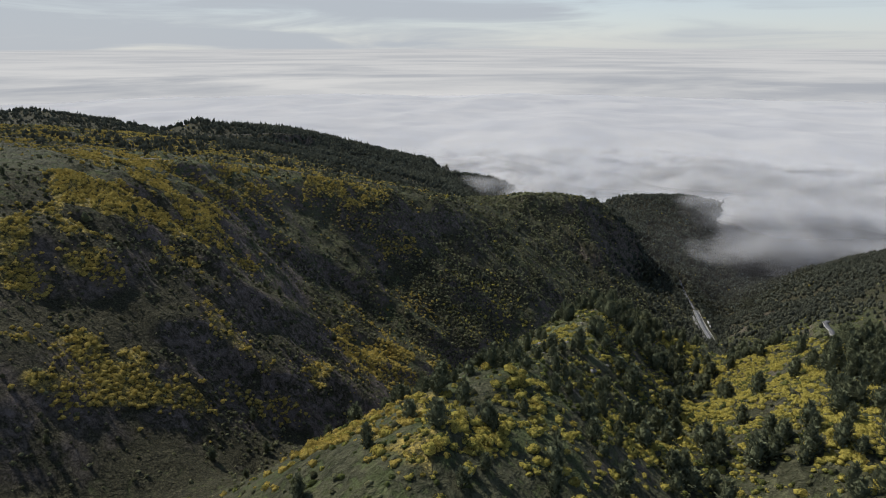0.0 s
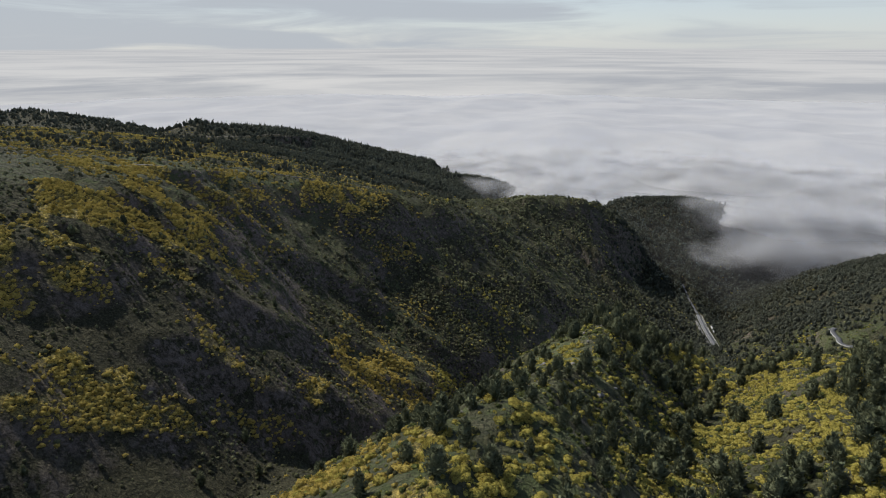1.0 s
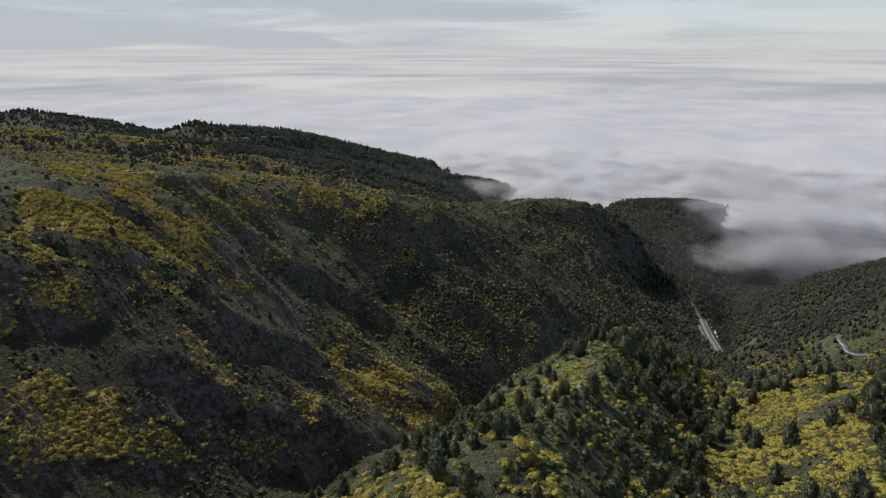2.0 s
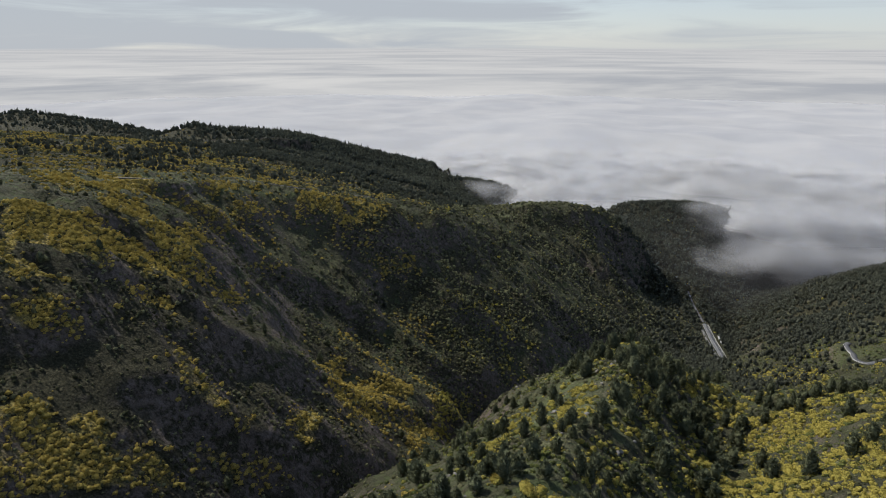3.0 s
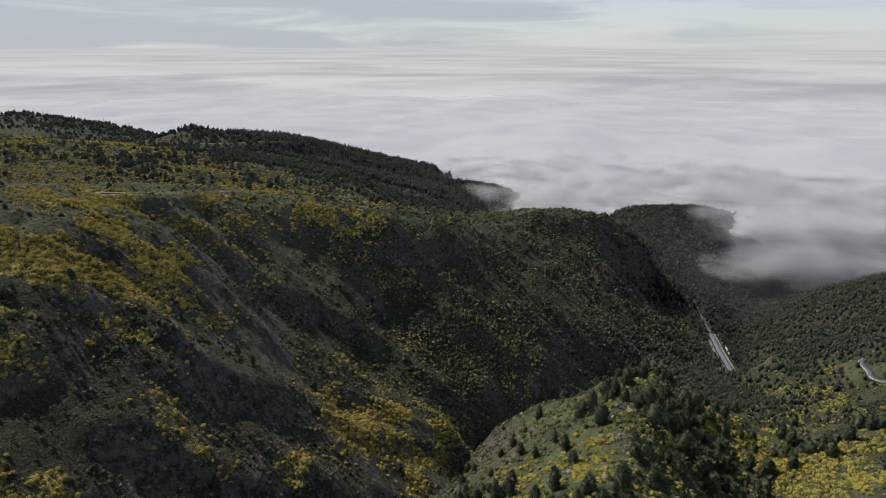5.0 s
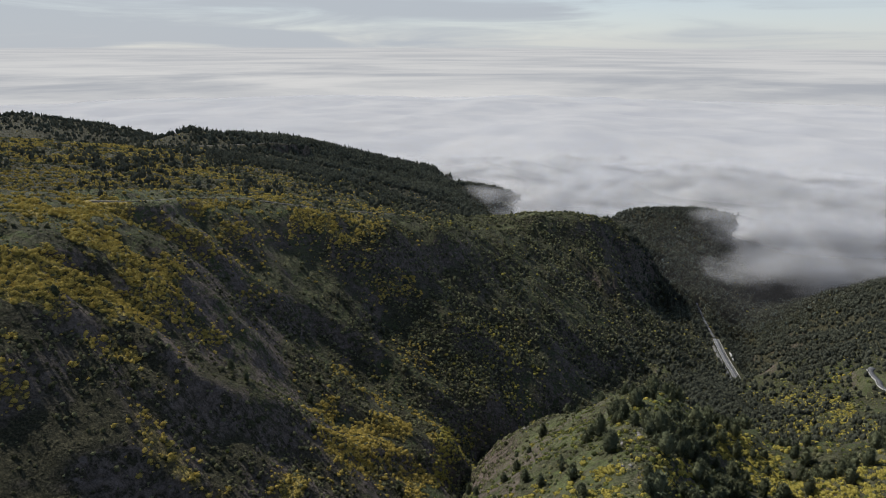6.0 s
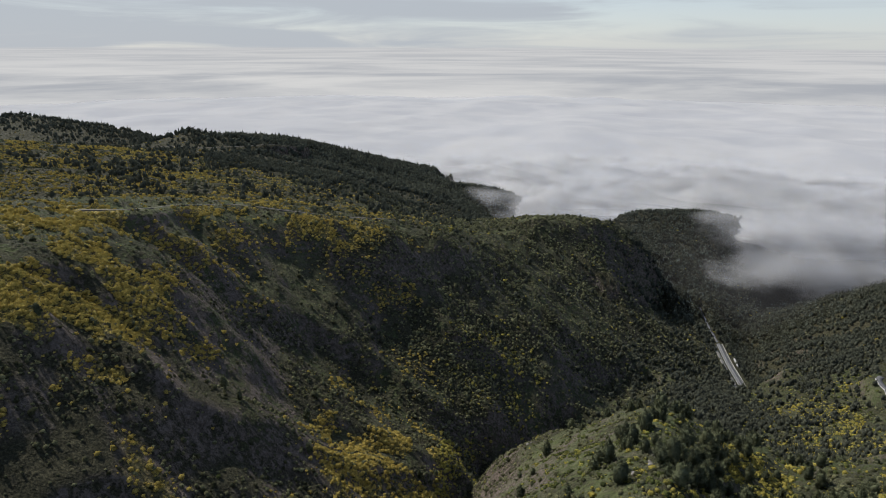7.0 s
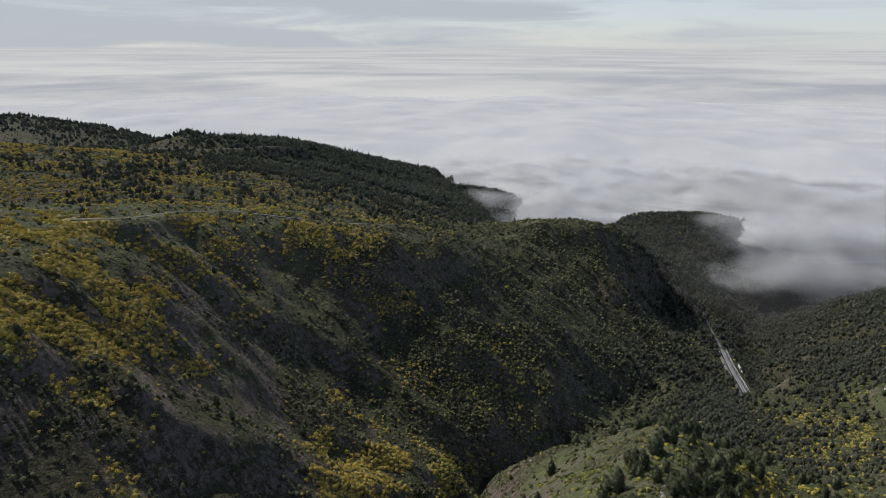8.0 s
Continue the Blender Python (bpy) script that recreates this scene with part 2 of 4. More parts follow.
crest(7, 18, 24, (49, 671, -174), (80, 640, -198), (90, 580, -210), (112, 560, -232), (140, 556, -262))
line((70, 640, -194), (100, 610, -218), (127, 602, -236), (160, 590, -262))
crest(8, 20, 26, (70, 696, -184), (104, 672, -207), (111, 640, -215), (150, 625, -248), (198, 580, -268))
crest(8, 20, 28, (107, 800, -188), (127, 764, -215), (170, 745, -234), (186, 742, -238), (210, 735, -264), (246, 700, -296))
line((150, 700, -242), (173, 722, -260), (200, 690, -276), (246, 640, -295))
crest(8, 20, 28, (164, 830, -202), (200, 810, -236), (240, 790, -286), (268, 736, -311))
crest(8, 20, 28, (223, 880, -220), (248, 859, -238), (272, 882, -262), (293, 860, -295), (300, 820, -322))
line((255, 900, -240), (329, 902, -318), (287, 816, -327), (260, 798, -313))
# stream in the ravine between the long hill and the pine spur
line((-95, 60, -100), (-82, 120, -112), (-60, 165, -130), (-44, 200, -142))
crest(-15, 9, 9, (-38, 215, -150), (-14, 258, -176), (4, 285, -192), (11, 335, -217), (22, 390, -238), (50, 420, -246), (84, 456, -256))
line((100, 470, -254), (150, 540, -278), (215, 610, -304), (280, 655, -326))
# the pine spur under the camera
line((-10, -60, -48), (-6, 30, -52), (-2, 87, -58), (14, 115, -66), (20, 126, -71))
crest(5, 12, 34, (20, 126, -71), (26, 140, -76), (33, 160, -82), (45, 180, -86), (56, 200, -89), (63, 222, -95), (71, 243, -102), (80, 268, -114), (94, 290, -128), (106, 315, -146), (118, 335, -164))
crest(4, 10, 16, (90, 252, -122), (99, 263, -128), (115, 277, -138), (128, 290, -148), (143, 313, -158), (152, 335, -174))
line((-48, 105, -89), (-40, 125, -94), (-28, 150, -104), (-14, 180, -114), (2, 225, -135), (14, 272, -158), (25, 318, -178), (34, 352, -188))
line((16, 170, -95), (20, 195, -106), (22, 227, -120), (40, 258, -130), (49, 285, -140), (54, 305, -153))
line((29, 328, -176), (41, 334, -173), (52, 344, -174), (60, 322, -160), (76, 315, -147), (88, 297, -133))
line((80, 222, -116), (92, 238, -128), (112, 258, -141), (135, 282, -154), (155, 318, -176))
line((118, 335, -164), (150, 420, -206), (193, 495, -246), (212, 570, -270), (250, 625, -298))
# gully between the spur and the gorse field
line((50, 40, -88), (60, 110, -97), (68, 150, -107), (84, 185, -119), (99, 212, -128), (126, 252, -146), (160, 305, -178), (195, 370, -216), (214, 440, -246), (238, 520, -272), (268, 590, -300), (300, 640, -322))
# the gorse field and the hillside beyond it
line((74, 60, -78), (90, 125, -82), (93, 153, -91), (112, 172, -93), (125, 184, -94), (132, 230, -115), (150, 280, -142), (170, 320, -172))
line((180, 20, -60), (190, 120, -72), (205, 220, -104), (240, 320, -160), (246, 395, -220), (266, 482, -256), (284, 540, -276))
line((330, 150, -70), (320, 300, -124), (310, 430, -222), (318, 458, -231), (330, 493, -233), (342, 566, -258), (322, 610, -284))
line((500, 300, -90), (450, 480, -190), (430, 608, -250), (400, 709, -312), (395, 754, -334))
line((620, 520, -154), (539, 740, -262), (463, 714, -294), (459, 816, -340), (440, 870, -372))
line((760, 700, -188), (640, 800, -268), (592, 868, -300), (546, 914, -336), (500, 960, -386))
line((900, 1000, -285), (760, 1030, -345), (645, 1065, -394))
# bottom of the main valley with its road
line((300, 632, -326), (335, 695, -346), (387, 799, -376), (454, 927, -396), (509, 998, -402), (567, 1049, -404), (700, 1300, -440), (900, 1700, -480))
line((296, 640, -321), (307, 672, -324), (322, 720, -331), (334, 776, -339), (358, 825, -348), (374, 893, -350), (399, 1006, -348), (440, 1090, -352))
line((238, 784, -306), (290, 860, -322), (340, 960, -338))
# wooded hill beyond the knob
line((300, 1000, -290), (318, 1180, -312), (340, 1240, -302), (364, 1250, -296), (402, 1250, -294), (450, 1255, -296), (530, 1300, -312), (610, 1335, -332), (690, 1390, -368), (760, 1430, -400))
line((440, 1250, -306), (434, 1160, -328), (428, 1070, -352))
# hollow behind the plateau edge
line((-330, 330, -62), (-262, 420, -78), (-232, 500, -92), (-215, 600, -106), (-165, 668, -120), (-130, 730, -140), (-60, 790, -174), (0, 900, -215), (100, 1000, -262), (220, 1100, -310))
line((-480, 500, -60), (-420, 600, -82), (-302, 625, -98), (-288, 701, -114), (-256, 826, -133), (-164, 849, -152), (-90, 900, -180))
line((-700, 600, -60), (-560, 740, -90), (-519, 862, -106), (-505, 1037, -146), (-380, 1000, -142), (-250, 1080, -175), (-120, 1200, -225), (40, 1330, -300))
# far ridges
line((-1260, 1680, -190), (-1135, 1700, -172), (-1083, 1700, -164), (-1048, 1700, -169), (-1005, 1720, -182), (-960, 1740, -195), (-897, 1760, -203), (-849, 1780, -218), (-793, 1800, -236), (-740, 1830, -262))
line((-1100, 1300, -170), (-900, 1250, -166), (-760, 1280, -180), (-660, 1350, -205), (-640, 1500, -240))
line((-560, 1200, -172), (-527, 1200, -162), (-482, 1190, -147), (-447, 1185, -136), (-424, 1190, -144), (-376, 1200, -153), (-330, 1260, -168), (-300, 1340, -181), (-272, 1400, -196), (-214, 1480, -226), (-145, 1560, -257), (-66, 1640, -283), (10, 1680, -304), (50, 1720, -345), (110, 1760, -385))
line((-300, 1250, -190), (-160, 1380, -255), (-60, 1440, -285), (16, 1490, -296), (83, 1500, -306), (125, 1510, -315), (180, 1560, -345))
# the country under the cloud
line((110, 1180, -312), (150, 1260, -340), (170, 1420, -368), (225, 1580, -392), (260, 1750, -410))
line((250, 1230, -340), (320, 1420, -392), (480, 1450, -398), (680, 1500, -415))
line((60, 1600, -375), (-60, 1800, -390))
line((-1500, -300, -120), (-1400, 800, -230), (-1400, 1600, -380))
line((-1200, 2300, -420), (0, 2300, -450), (1200, 2300, -500))
line((1400, -300, -60), (1300, 700, -180), (1500, 1600, -400))
line((-400, -300, -60), (0, -300, -55), (500, -300, -60))


def land_solver():
    pts = []
    for l in LINES:
        for a, b in zip(l[:-1], l[1:]):
            k = max(1, int(np.hypot(*(b - a)[:2]) / 34))
            pts += [a + (b - a) * i / k for i in range(k)]
        pts.append(l[-1])
    pts = np.array(pts)
    d = np.hypot(pts[:, None, 0] - pts[None, :, 0], pts[:, None, 1] - pts[None, :, 1])
    n = len(pts)
    a = np.zeros((n + 1, n + 1))
    a[:n, :n] = -d + 1.5 * np.eye(n)
    a[:n, n] = a[n, :n] = 1
    return pts, np.linalg.solve(a, np.append(pts[:, 2], 0))


def fractal(x, y, scale, octaves, seed, gain=0.5, ridged=False):
    """Smooth value noise summed over octaves, about -1 to 1."""
    r = np.random.RandomState(seed)
    total, amp = np.zeros_like(x), 1.0
    for o in range(octaves):
        table = r.rand(256, 256)
        u, v = x / scale + r.rand() * 99 + 512, y / scale + r.rand() * 99 + 512
        i, j = np.floor(u).astype(int), np.floor(v).astype(int)
        fu, fv = u - i, v - j
        fu, fv = fu * fu * (3 - 2 * fu), fv * fv * (3 - 2 * fv)
        t = (table[i % 256, j % 256] * (1 - fu) + table[(i + 1) % 256, j % 256] * fu) * (1 - fv) + (table[i % 256, (j + 1) % 256] * (1 - fu) + table[(i + 1) % 256, (j + 1) % 256] * fu) * fv
        t = t * 2 - 1
        total += amp * ((1 - 2 * np.abs(t)) if ridged else t)
        amp *= gain
        scale *= 0.5
    return total


def grown(start, stop, first, rate, limit):
    """Steps that begin fine and grow with the distance."""
    out = [start]
    while out[-1] < stop:
        out.append(out[-1] + min(limit, first + rate * max(0.0, abs(out[-1]) - 150)))
    return out


GY = np.array(sorted(-v for v in grown(0, 320, 6, 0.05, 30)[1:]) + grown(0, 4300, 1.9, 0.0075, 90))
gx = grown(0, 3600, 2.0, 0.020, 180)
GX = np.array([-v for v in gx[:0:-1]] + gx)
XX, YY = np.meshgrid(GX, GY)
pts, weights = land_solver()
ZZ = np.zeros_like(XX)
inside = (np.abs(XX) < 1700) & (YY < 2500)
flat_xy = np.stack([XX[inside], YY[inside]], 1)
heights = np.full(len(flat_xy), weights[-1])
for k in range(len(pts)):
    heights -= weights[k] * np.hypot(flat_xy[:, 0] - pts[k, 0], flat_xy[:, 1] - pts[k, 1])
ZZ[:] = -480
edge = np.clip((1650 - np.abs(flat_xy[:, 0])) / 450, 0, 1) * np.clip((2450 - flat_xy[:, 1]) / 300, 0, 1)
ZZ[inside] = -480 + (np.clip(heights, -520, 40) + 480) * edge * edge * (3 - 2 * edge)
# gullies and ribs worn down the fall line of the slopes
GRAD_Y, GRAD_X = np.gradient(ZZ, GY, GX)
STEEP = np.hypot(GRAD_X, GRAD_Y)
ux, uy = GRAD_X / np.maximum(STEEP, 0.02), GRAD_Y / np.maximum(STEEP, 0.02)
worn = np.zeros_like(ZZ)
reach = np.clip(YY / 8, 25, 90)
for k in range(-6, 7):
    worn += fractal(XX + ux * reach * k / 6, YY + uy * reach * k / 6, 30, 2, 3, 0.6) / 13
worn /= worn[inside & (YY > 100) & (YY < 900)].std()
FLANK = np.clip((STEEP - 0.25) / 0.35, 0, 1) * np.clip((YY - 90) / 120, 0, 1) * (1 - 0.9 * np.exp(-((XX - 48) / 55) ** 2 - ((YY - 285) / 85) ** 2)) * (1 - 0.55 * np.exp(-((XX - 20) / 80) ** 2 - ((YY - 440) / 120) ** 2))
RIBS = (0.8 - np.clip(np.abs(worn), 0, 2.2)) * FLANK
ZZ += (1.6 + np.clip(YY - 200, 0, 700) / 160) * RIBS
for height, near_side, far_side, p in CRESTS:
    box = (XX > p[:, 0].min() - 90) & (XX < p[:, 0].max() + 90) & (YY > p[:, 1].min() - 90) & (YY < p[:, 1].max() + 90)
    bx, by = XX[box] + 3 * fractal(XX[box], YY[box], 22, 2, 8), YY[box] + 3 * fractal(XX[box], YY[box], 22, 2, 9)
    best, off = np.full(bx.shape, 1e9), np.zeros(bx.shape)
    for a, b in zip(p[:-1, :2], p[1:, :2]):
        d = b - a
        t = np.clip(((bx - a[0]) * d[0] + (by - a[1]) * d[1]) / (d @ d), 0, 1)
        ox, oy = bx - a[0] - t * d[0], by - a[1] - t * d[1]
        q = np.hypot(ox, oy)
        side = np.where(d[0] * oy - d[1] * ox > 0, far_side, near_side)
        better = q < best
        best, off = np.where(better, q, best), np.where(better, q / side, off)
    ZZ[box] += height * np.exp(-1.2 * off ** 1.15)
# rock bluffs breaking the flank of the long hill
ZZ += 1.5 * np.tanh(fractal(XX + 0.3 * YY, YY, 46, 3, 12, 0.5) / 0.09) * FLANK * np.clip((20 - XX) / 60, 0, 1) * np.clip((720 - YY) / 120, 0, 1)
ZZ += 1.6 * fractal(XX, YY, 60, 3, 4, 0.5) * np.clip((YY - 60) / 200, 0.3, 1)
ZZ += 1.2 * fractal(XX, YY, 14, 3, 5, 0.55) + 0.45 * fractal(XX, YY, 5.5, 2, 6, 0.6)
ZZ += BASE


ROADS = {
    "valley": (5.5, [(297, 626, -318), (303, 650, -320), (317, 708, -329), (335, 774, -339)]),
    "upper": (1.4, [(335, 774, -339), (346, 830, -344), (357, 880, -347), (368, 920, -352)]),
    "bend": (3.0, [(337, 506, -232.0), (331, 501, -231.5), (327, 489, -231.0), (326, 483, -230.5), (322, 475, -230.0), (322, 469, -229.5), (326, 465, -229.0), (333, 466, -228.5), (346, 470, -228.0)]),
    "track": (2.2, [(-172, 356, -62), (-160, 368, -65), (-157, 395, -71), (-157, 420, -76), (-150, 450, -83), (-138, 470, -88), (-121, 484, -94), (-104, 494, -99), (-79, 522, -110), (-60, 540, -116), (-40, 580, -128), (-25, 640, -146)]),
    "knoll": (3.0, [(-470, 1075, -147), (-441, 1080, -147), (-391, 1090, -150), (-347, 1120, -153), (-301, 1160, -156), (-259, 1230, -171)]),
}


def along(points, step):
    """Places at even steps on a smooth curve through the given points, with its direction."""
    p = np.array(points, float)
    ends = np.concatenate([[2 * p[0] - p[1]], p, [2 * p[-1] - p[-2]]])
    out = []
    for a, b, c, d in zip(ends[:-3], ends[1:-2], ends[2:-1], ends[3:]):
        n = max(2, int(np.linalg.norm(c - b) / step))
        for t in np.arange(n) / n:
            out.append(0.5 * (2 * b + (c - a) * t + (2 * a - 5 * b + 4 * c - d) * t * t + (3 * b - a - 3 * c + d) * t ** 3))
    out.append(p[-1])
    out = np.array(out)
    ahead = np.gradient(out[:, :2], axis=0)
    return out, ahead / np.linalg.norm(ahead, axis=1)[:, None]


def road_distance(x, y, half_more=0.0):
    """How far places lie outside the nearest road's edge, and the height of that road."""
    best, high = np.full(np.shape(x), 1e9), np.zeros(np.shape(x))
    for half, points in ROADS.values():
        p = np.array(points, float)
        near = (x > p[:, 0].min() - 60) & (x < p[:, 0].max() + 60) & (y > p[:, 1].min() - 60) & (y < p[:, 1].max() + 60)
        q, _ = along(points, 4.0)
        xs, ys = x[near], y[near]
        d = np.full(xs.shape, 1e9)
        h = np.zeros(xs.shape)
        for c in q:
            e = np.hypot(xs - c[0], ys - c[1]) - half
            h = np.where(e < d, c[2], h)
            d = np.minimum(d, e)
        better = d < best[near]
        best[near], high[near] = np.where(better, d, best[near]), np.where(better, h, high[near])
    return best, high + BASE


road_d, road_h = road_distance(XX, YY)
bench = np.clip(1 - (road_d - 2.5) / 9, 0, 1)
bench = bench * bench * (3 - 2 * bench)
ZZ += (road_h - ZZ) * bench


def land(x, y):
    """Height of the ground at arrays of places."""
    x, y = np.asarray(x, float), np.asarray(y, float)
    i = np.clip(np.searchsorted(GX, x) - 1, 0, len(GX) - 2)
    j = np.clip(np.searchsorted(GY, y) - 1, 0, len(GY) - 2)
    u, v = np.clip((x - GX[i]) / (GX[i + 1] - GX[i]), 0, 1), np.clip((y - GY[j]) / (GY[j + 1] - GY[j]), 0, 1)
    return (ZZ[j, i] * (1 - u) + ZZ[j, i + 1] * u) * (1 - v) + (ZZ[j + 1, i] * (1 - u) + ZZ[j + 1, i + 1] * u) * v


def raw_mesh(name, verts, faces, mat, smooth=False):
    """A mesh from arrays of corners and of triangles or quads."""
    me = bpy.data.meshes.new(name)
    faces = np.asarray(faces, np.int32)
    k = faces.shape[1]
    me.vertices.add(len(verts))
    me.vertices.foreach_set("co", np.asarray(verts, np.float32).ravel())
    me.loops.add(faces.size)
    me.loops.foreach_set("vertex_index", faces.ravel())
    me.polygons.add(len(faces))
    me.polygons.foreach_set("loop_start", np.arange(0, faces.size, k, dtype=np.int32))
    me.polygons.foreach_set("loop_total", np.full(len(faces), k, np.int32))
    if smooth:
        me.polygons.foreach_set("use_smooth", np.ones(len(faces), bool))
    me.materials.append(mat)
    me.update(calc_edges=True)
    return me


def sheet_faces(rows, cols):
    i = np.arange(rows - 1)[:, None] * cols + np.arange(cols - 1)[None, :]
    return np.stack([i, i + 1, i + cols + 1, i + cols], -1).reshape(-1, 4)


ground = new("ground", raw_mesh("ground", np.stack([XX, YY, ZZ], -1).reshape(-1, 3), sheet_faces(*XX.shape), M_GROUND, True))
SWARD = np.clip(0.45 * np.exp(-((XX - 38 - 0.3 * (YY - 200)) / 30) ** 2 - ((YY - 185) / 75) ** 2) + 0.6 * np.exp(-((XX - 42) / 34) ** 2 - ((YY - 295) / 48) ** 2) + 1.1 * np.exp(-(((XX - 92) * 0.82 + (YY - 786) * 0.57) / 52) ** 2 - (((YY - 786) * 0.82 - (XX - 92) * 0.57) / 9) ** 2) + 0.7 * np.exp(-((XX + 156) / 13) ** 2 - ((YY - 405) / 60) ** 2) + 0.6 * np.exp(-((XX + 95) / 50) ** 2 - ((YY - 505 - 0.6 * (XX + 95)) / 12) ** 2) + 0.25 * np.exp(-((XX + 120) / 60) ** 2 - ((YY - 470) / 60) ** 2) + 0.35 * sum(np.exp(-((XX - x) / rx) ** 2 - ((YY - y) / ry) ** 2) for x, y, rx, ry in ((322, 612, 16, 24), (368, 712, 22, 26), (543, 890, 18, 20), (459, 800, 10, 14), (335, 484, 22, 16))), 0, 1)
ground.data.attributes.new("sward", "FLOAT", "POINT").data.foreach_set("value", SWARD.astype(np.float32).ravel())
tagged(ground, "steep mountain slopes of dark turf, heath and bare earth", "ground", kind="structure")

# ---------------------------------------------------------------- the sea of cloud
CY = np.array(grown(820, 4680, 9, 0.011, 60))
cx = grown(0, 4200, 16, 0.022, 90)
CX = np.array([-v for v in cx[:0:-1]] + cx)
CXX, CYY = np.meshgrid(CX, CY)
# the near edge: behind the ridges, with a tongue pushing up the main valley and a clear hollow before the wooded hill
bay = np.clip((CXX - 230) / 90, 0, 1) * np.clip((640 - CXX) / 170, 0, 1)
front = CYY - 975 - 255 * bay * bay * (3 - 2 * bay) - 40 * fractal(CXX, CYY, 160, 2, 23)
ALONG = np.hypot(CXX, CYY)
hollow = 9 * np.exp(-((CXX - 40) / 420) ** 2 - ((CYY - 1430) / 420) ** 2) + 20 * np.exp(-((CXX - 430) / 170) ** 2 - ((CYY - 1290) / 170) ** 2)
BODY = BASE - 302 + 15 * fractal(CXX, CYY, 600, 1, 21, 0.45) - hollow - 14 * np.exp(-np.clip(front, 0, 900) / 120) - 40 * np.clip((CYY - 1500) / 3000, 0, 1)
TOP = BODY + 8 * fractal(CXX, CYY, 200, 2, 22, 0.5)
LAYERS = 19
for k in range(LAYERS):
    level = np.full(CXX.shape, BASE - 392.0 + 6.0 * k) + 3 * fractal(CXX, CYY, 240, 2, 60)
    tongue = np.sqrt(((CXX - 640) / 225) ** 2 + ((CYY - 1075) / 95) ** 2 + ((level - BASE + 342) / 33) ** 2)
    lobe = np.sqrt(((CXX - 690) / 210) ** 2 + ((CYY - 1180) / 130) ** 2 + ((level - BASE + 318) / 40) ** 2)
    wisp = np.sqrt(((CXX - 95) / 85) ** 2 + ((CYY - 1400) / 75) ** 2 + ((level - BASE + 302) / 22) ** 2)
    cap = np.sqrt(((CXX - 520) / 75) ** 2 + ((CYY - 1215) / 45) ** 2 + ((level - BASE + 296) / 17) ** 2)
    lobe = np.minimum(lobe, np.minimum(wisp, cap))
    thick = np.maximum(np.minimum((TOP - level) / 26, front / 50), 1.6 * (1 - np.minimum(tongue, lobe)))
    thick = np.clip(thick, -1.8, 1.5)
    # added opacity standing in for the aerial haze that lifts the valley's darks
    valley_haze = 0.0035 * np.clip((CXX - 120) / 120, 0, 1) * np.clip((1400 - CYY) / 200, 0, 1) * np.clip((1100 - CXX) / 200, 0, 1) * np.clip((CYY - 830) / 60, 0, 1)
    if k < LAYERS - 1:
        used = ((thick > -1.3) | (valley_haze > 0)) & (ALONG < 2300) & ((level > TOP - 62) | (np.minimum(tongue, lobe) < 2) | (valley_haze > 0))
        thick = thick * np.clip((2250 - ALONG) / 300, 0, 1) - np.clip((ALONG - 1950) / 250, 0, 1)
    else:
        valley_haze = valley_haze * 0
        out = np.clip((ALONG - 1700) / 900, 0, 1)
        level = BODY - 30 * (1 - out) + out * 9 * fractal(CXX, CYY, 260, 3, 24, 0.5)
        thick = np.clip(front / 55 - 0.9, -2, 1.2) + 3 * np.clip(front / 300, 0, 1) - 6 * np.clip((ALONG - 4380) / 260, 0, 1)
        used = (thick > -1.3) & (ALONG < 4680)
    faces = sheet_faces(*CXX.shape)
    faces = faces[used.ravel()[faces].any(1)]
    me = raw_mesh("cloud_layer", np.stack([CXX, CYY, level], -1).reshape(-1, 3), faces, M_CLOUD, True)
    me.attributes.new("thickness", "FLOAT", "POINT").data.foreach_set("value", thick.astype(np.float32).ravel())
    me.attributes.new("valley_haze", "FLOAT", "POINT").data.foreach_set("value", valley_haze.astype(np.float32).ravel())
    tagged(new("cloud_layer", me), "white sea of cloud with soft ragged edges below the ridges", "cloud", kind="structure")

# ---------------------------------------------------------------- plants


def tuft_shape(r, count, size, spread):
    """Loose leaf clumps: small bent triangles over the outside of a rounded form of the given half sizes."""
    d = r.normal(size=(count, 3))
    d /= np.linalg.norm(d, axis=1)[:, None]
    d[:, 2] = np.abs(d[:, 2]) * 1.0 - 0.15
    c = d * np.array(spread) * (0.75 + 0.35 * r.rand(count, 1))
    a = r.normal(size=(count, 3)); b = r.normal(size=(count, 3))
    a /= np.linalg.norm(a, axis=1)[:, None]; b /= np.linalg.norm(b, axis=1)[:, None]
    s = size * (0.6 + 0.8 * r.rand(count, 1))
    v = np.stack([c + a * s, c - a * s * 0.5 + b * s * 0.8, c - a * s * 0.5 - b * s * 0.8], 1).reshape(-1, 3)
    return v, np.arange(count * 3).reshape(-1, 3)


def ball(levels):
    bm = bmesh.new()
    bmesh.ops.create_icosphere(bm, subdivisions=levels, radius=1.0)
    v = np.array([x.co[:] for x in bm.verts])
    f = np.array([[x.index for x in face.verts] for face in bm.faces])
    bm.free()
    return v, f


BALL1, BALL2 = ball(1), ball(2)


def dome(sides=5):
    v = [(math.cos(6.283 * i / sides) * w, math.sin(6.283 * i / sides) * w, h) for w, h in ((0.9, -0.7), (1.0, 0.15)) for i in range(sides)]
    v.append((0, 0, 1.0))
    f = []
    for i in range(sides):
        j = (i + 1) % sides
        f += [(i, j, sides + j), (i, sides + j, sides + i), (sides + i, sides + j, 2 * sides)]
    return np.array(v), np.array(f)


DOME = dome()


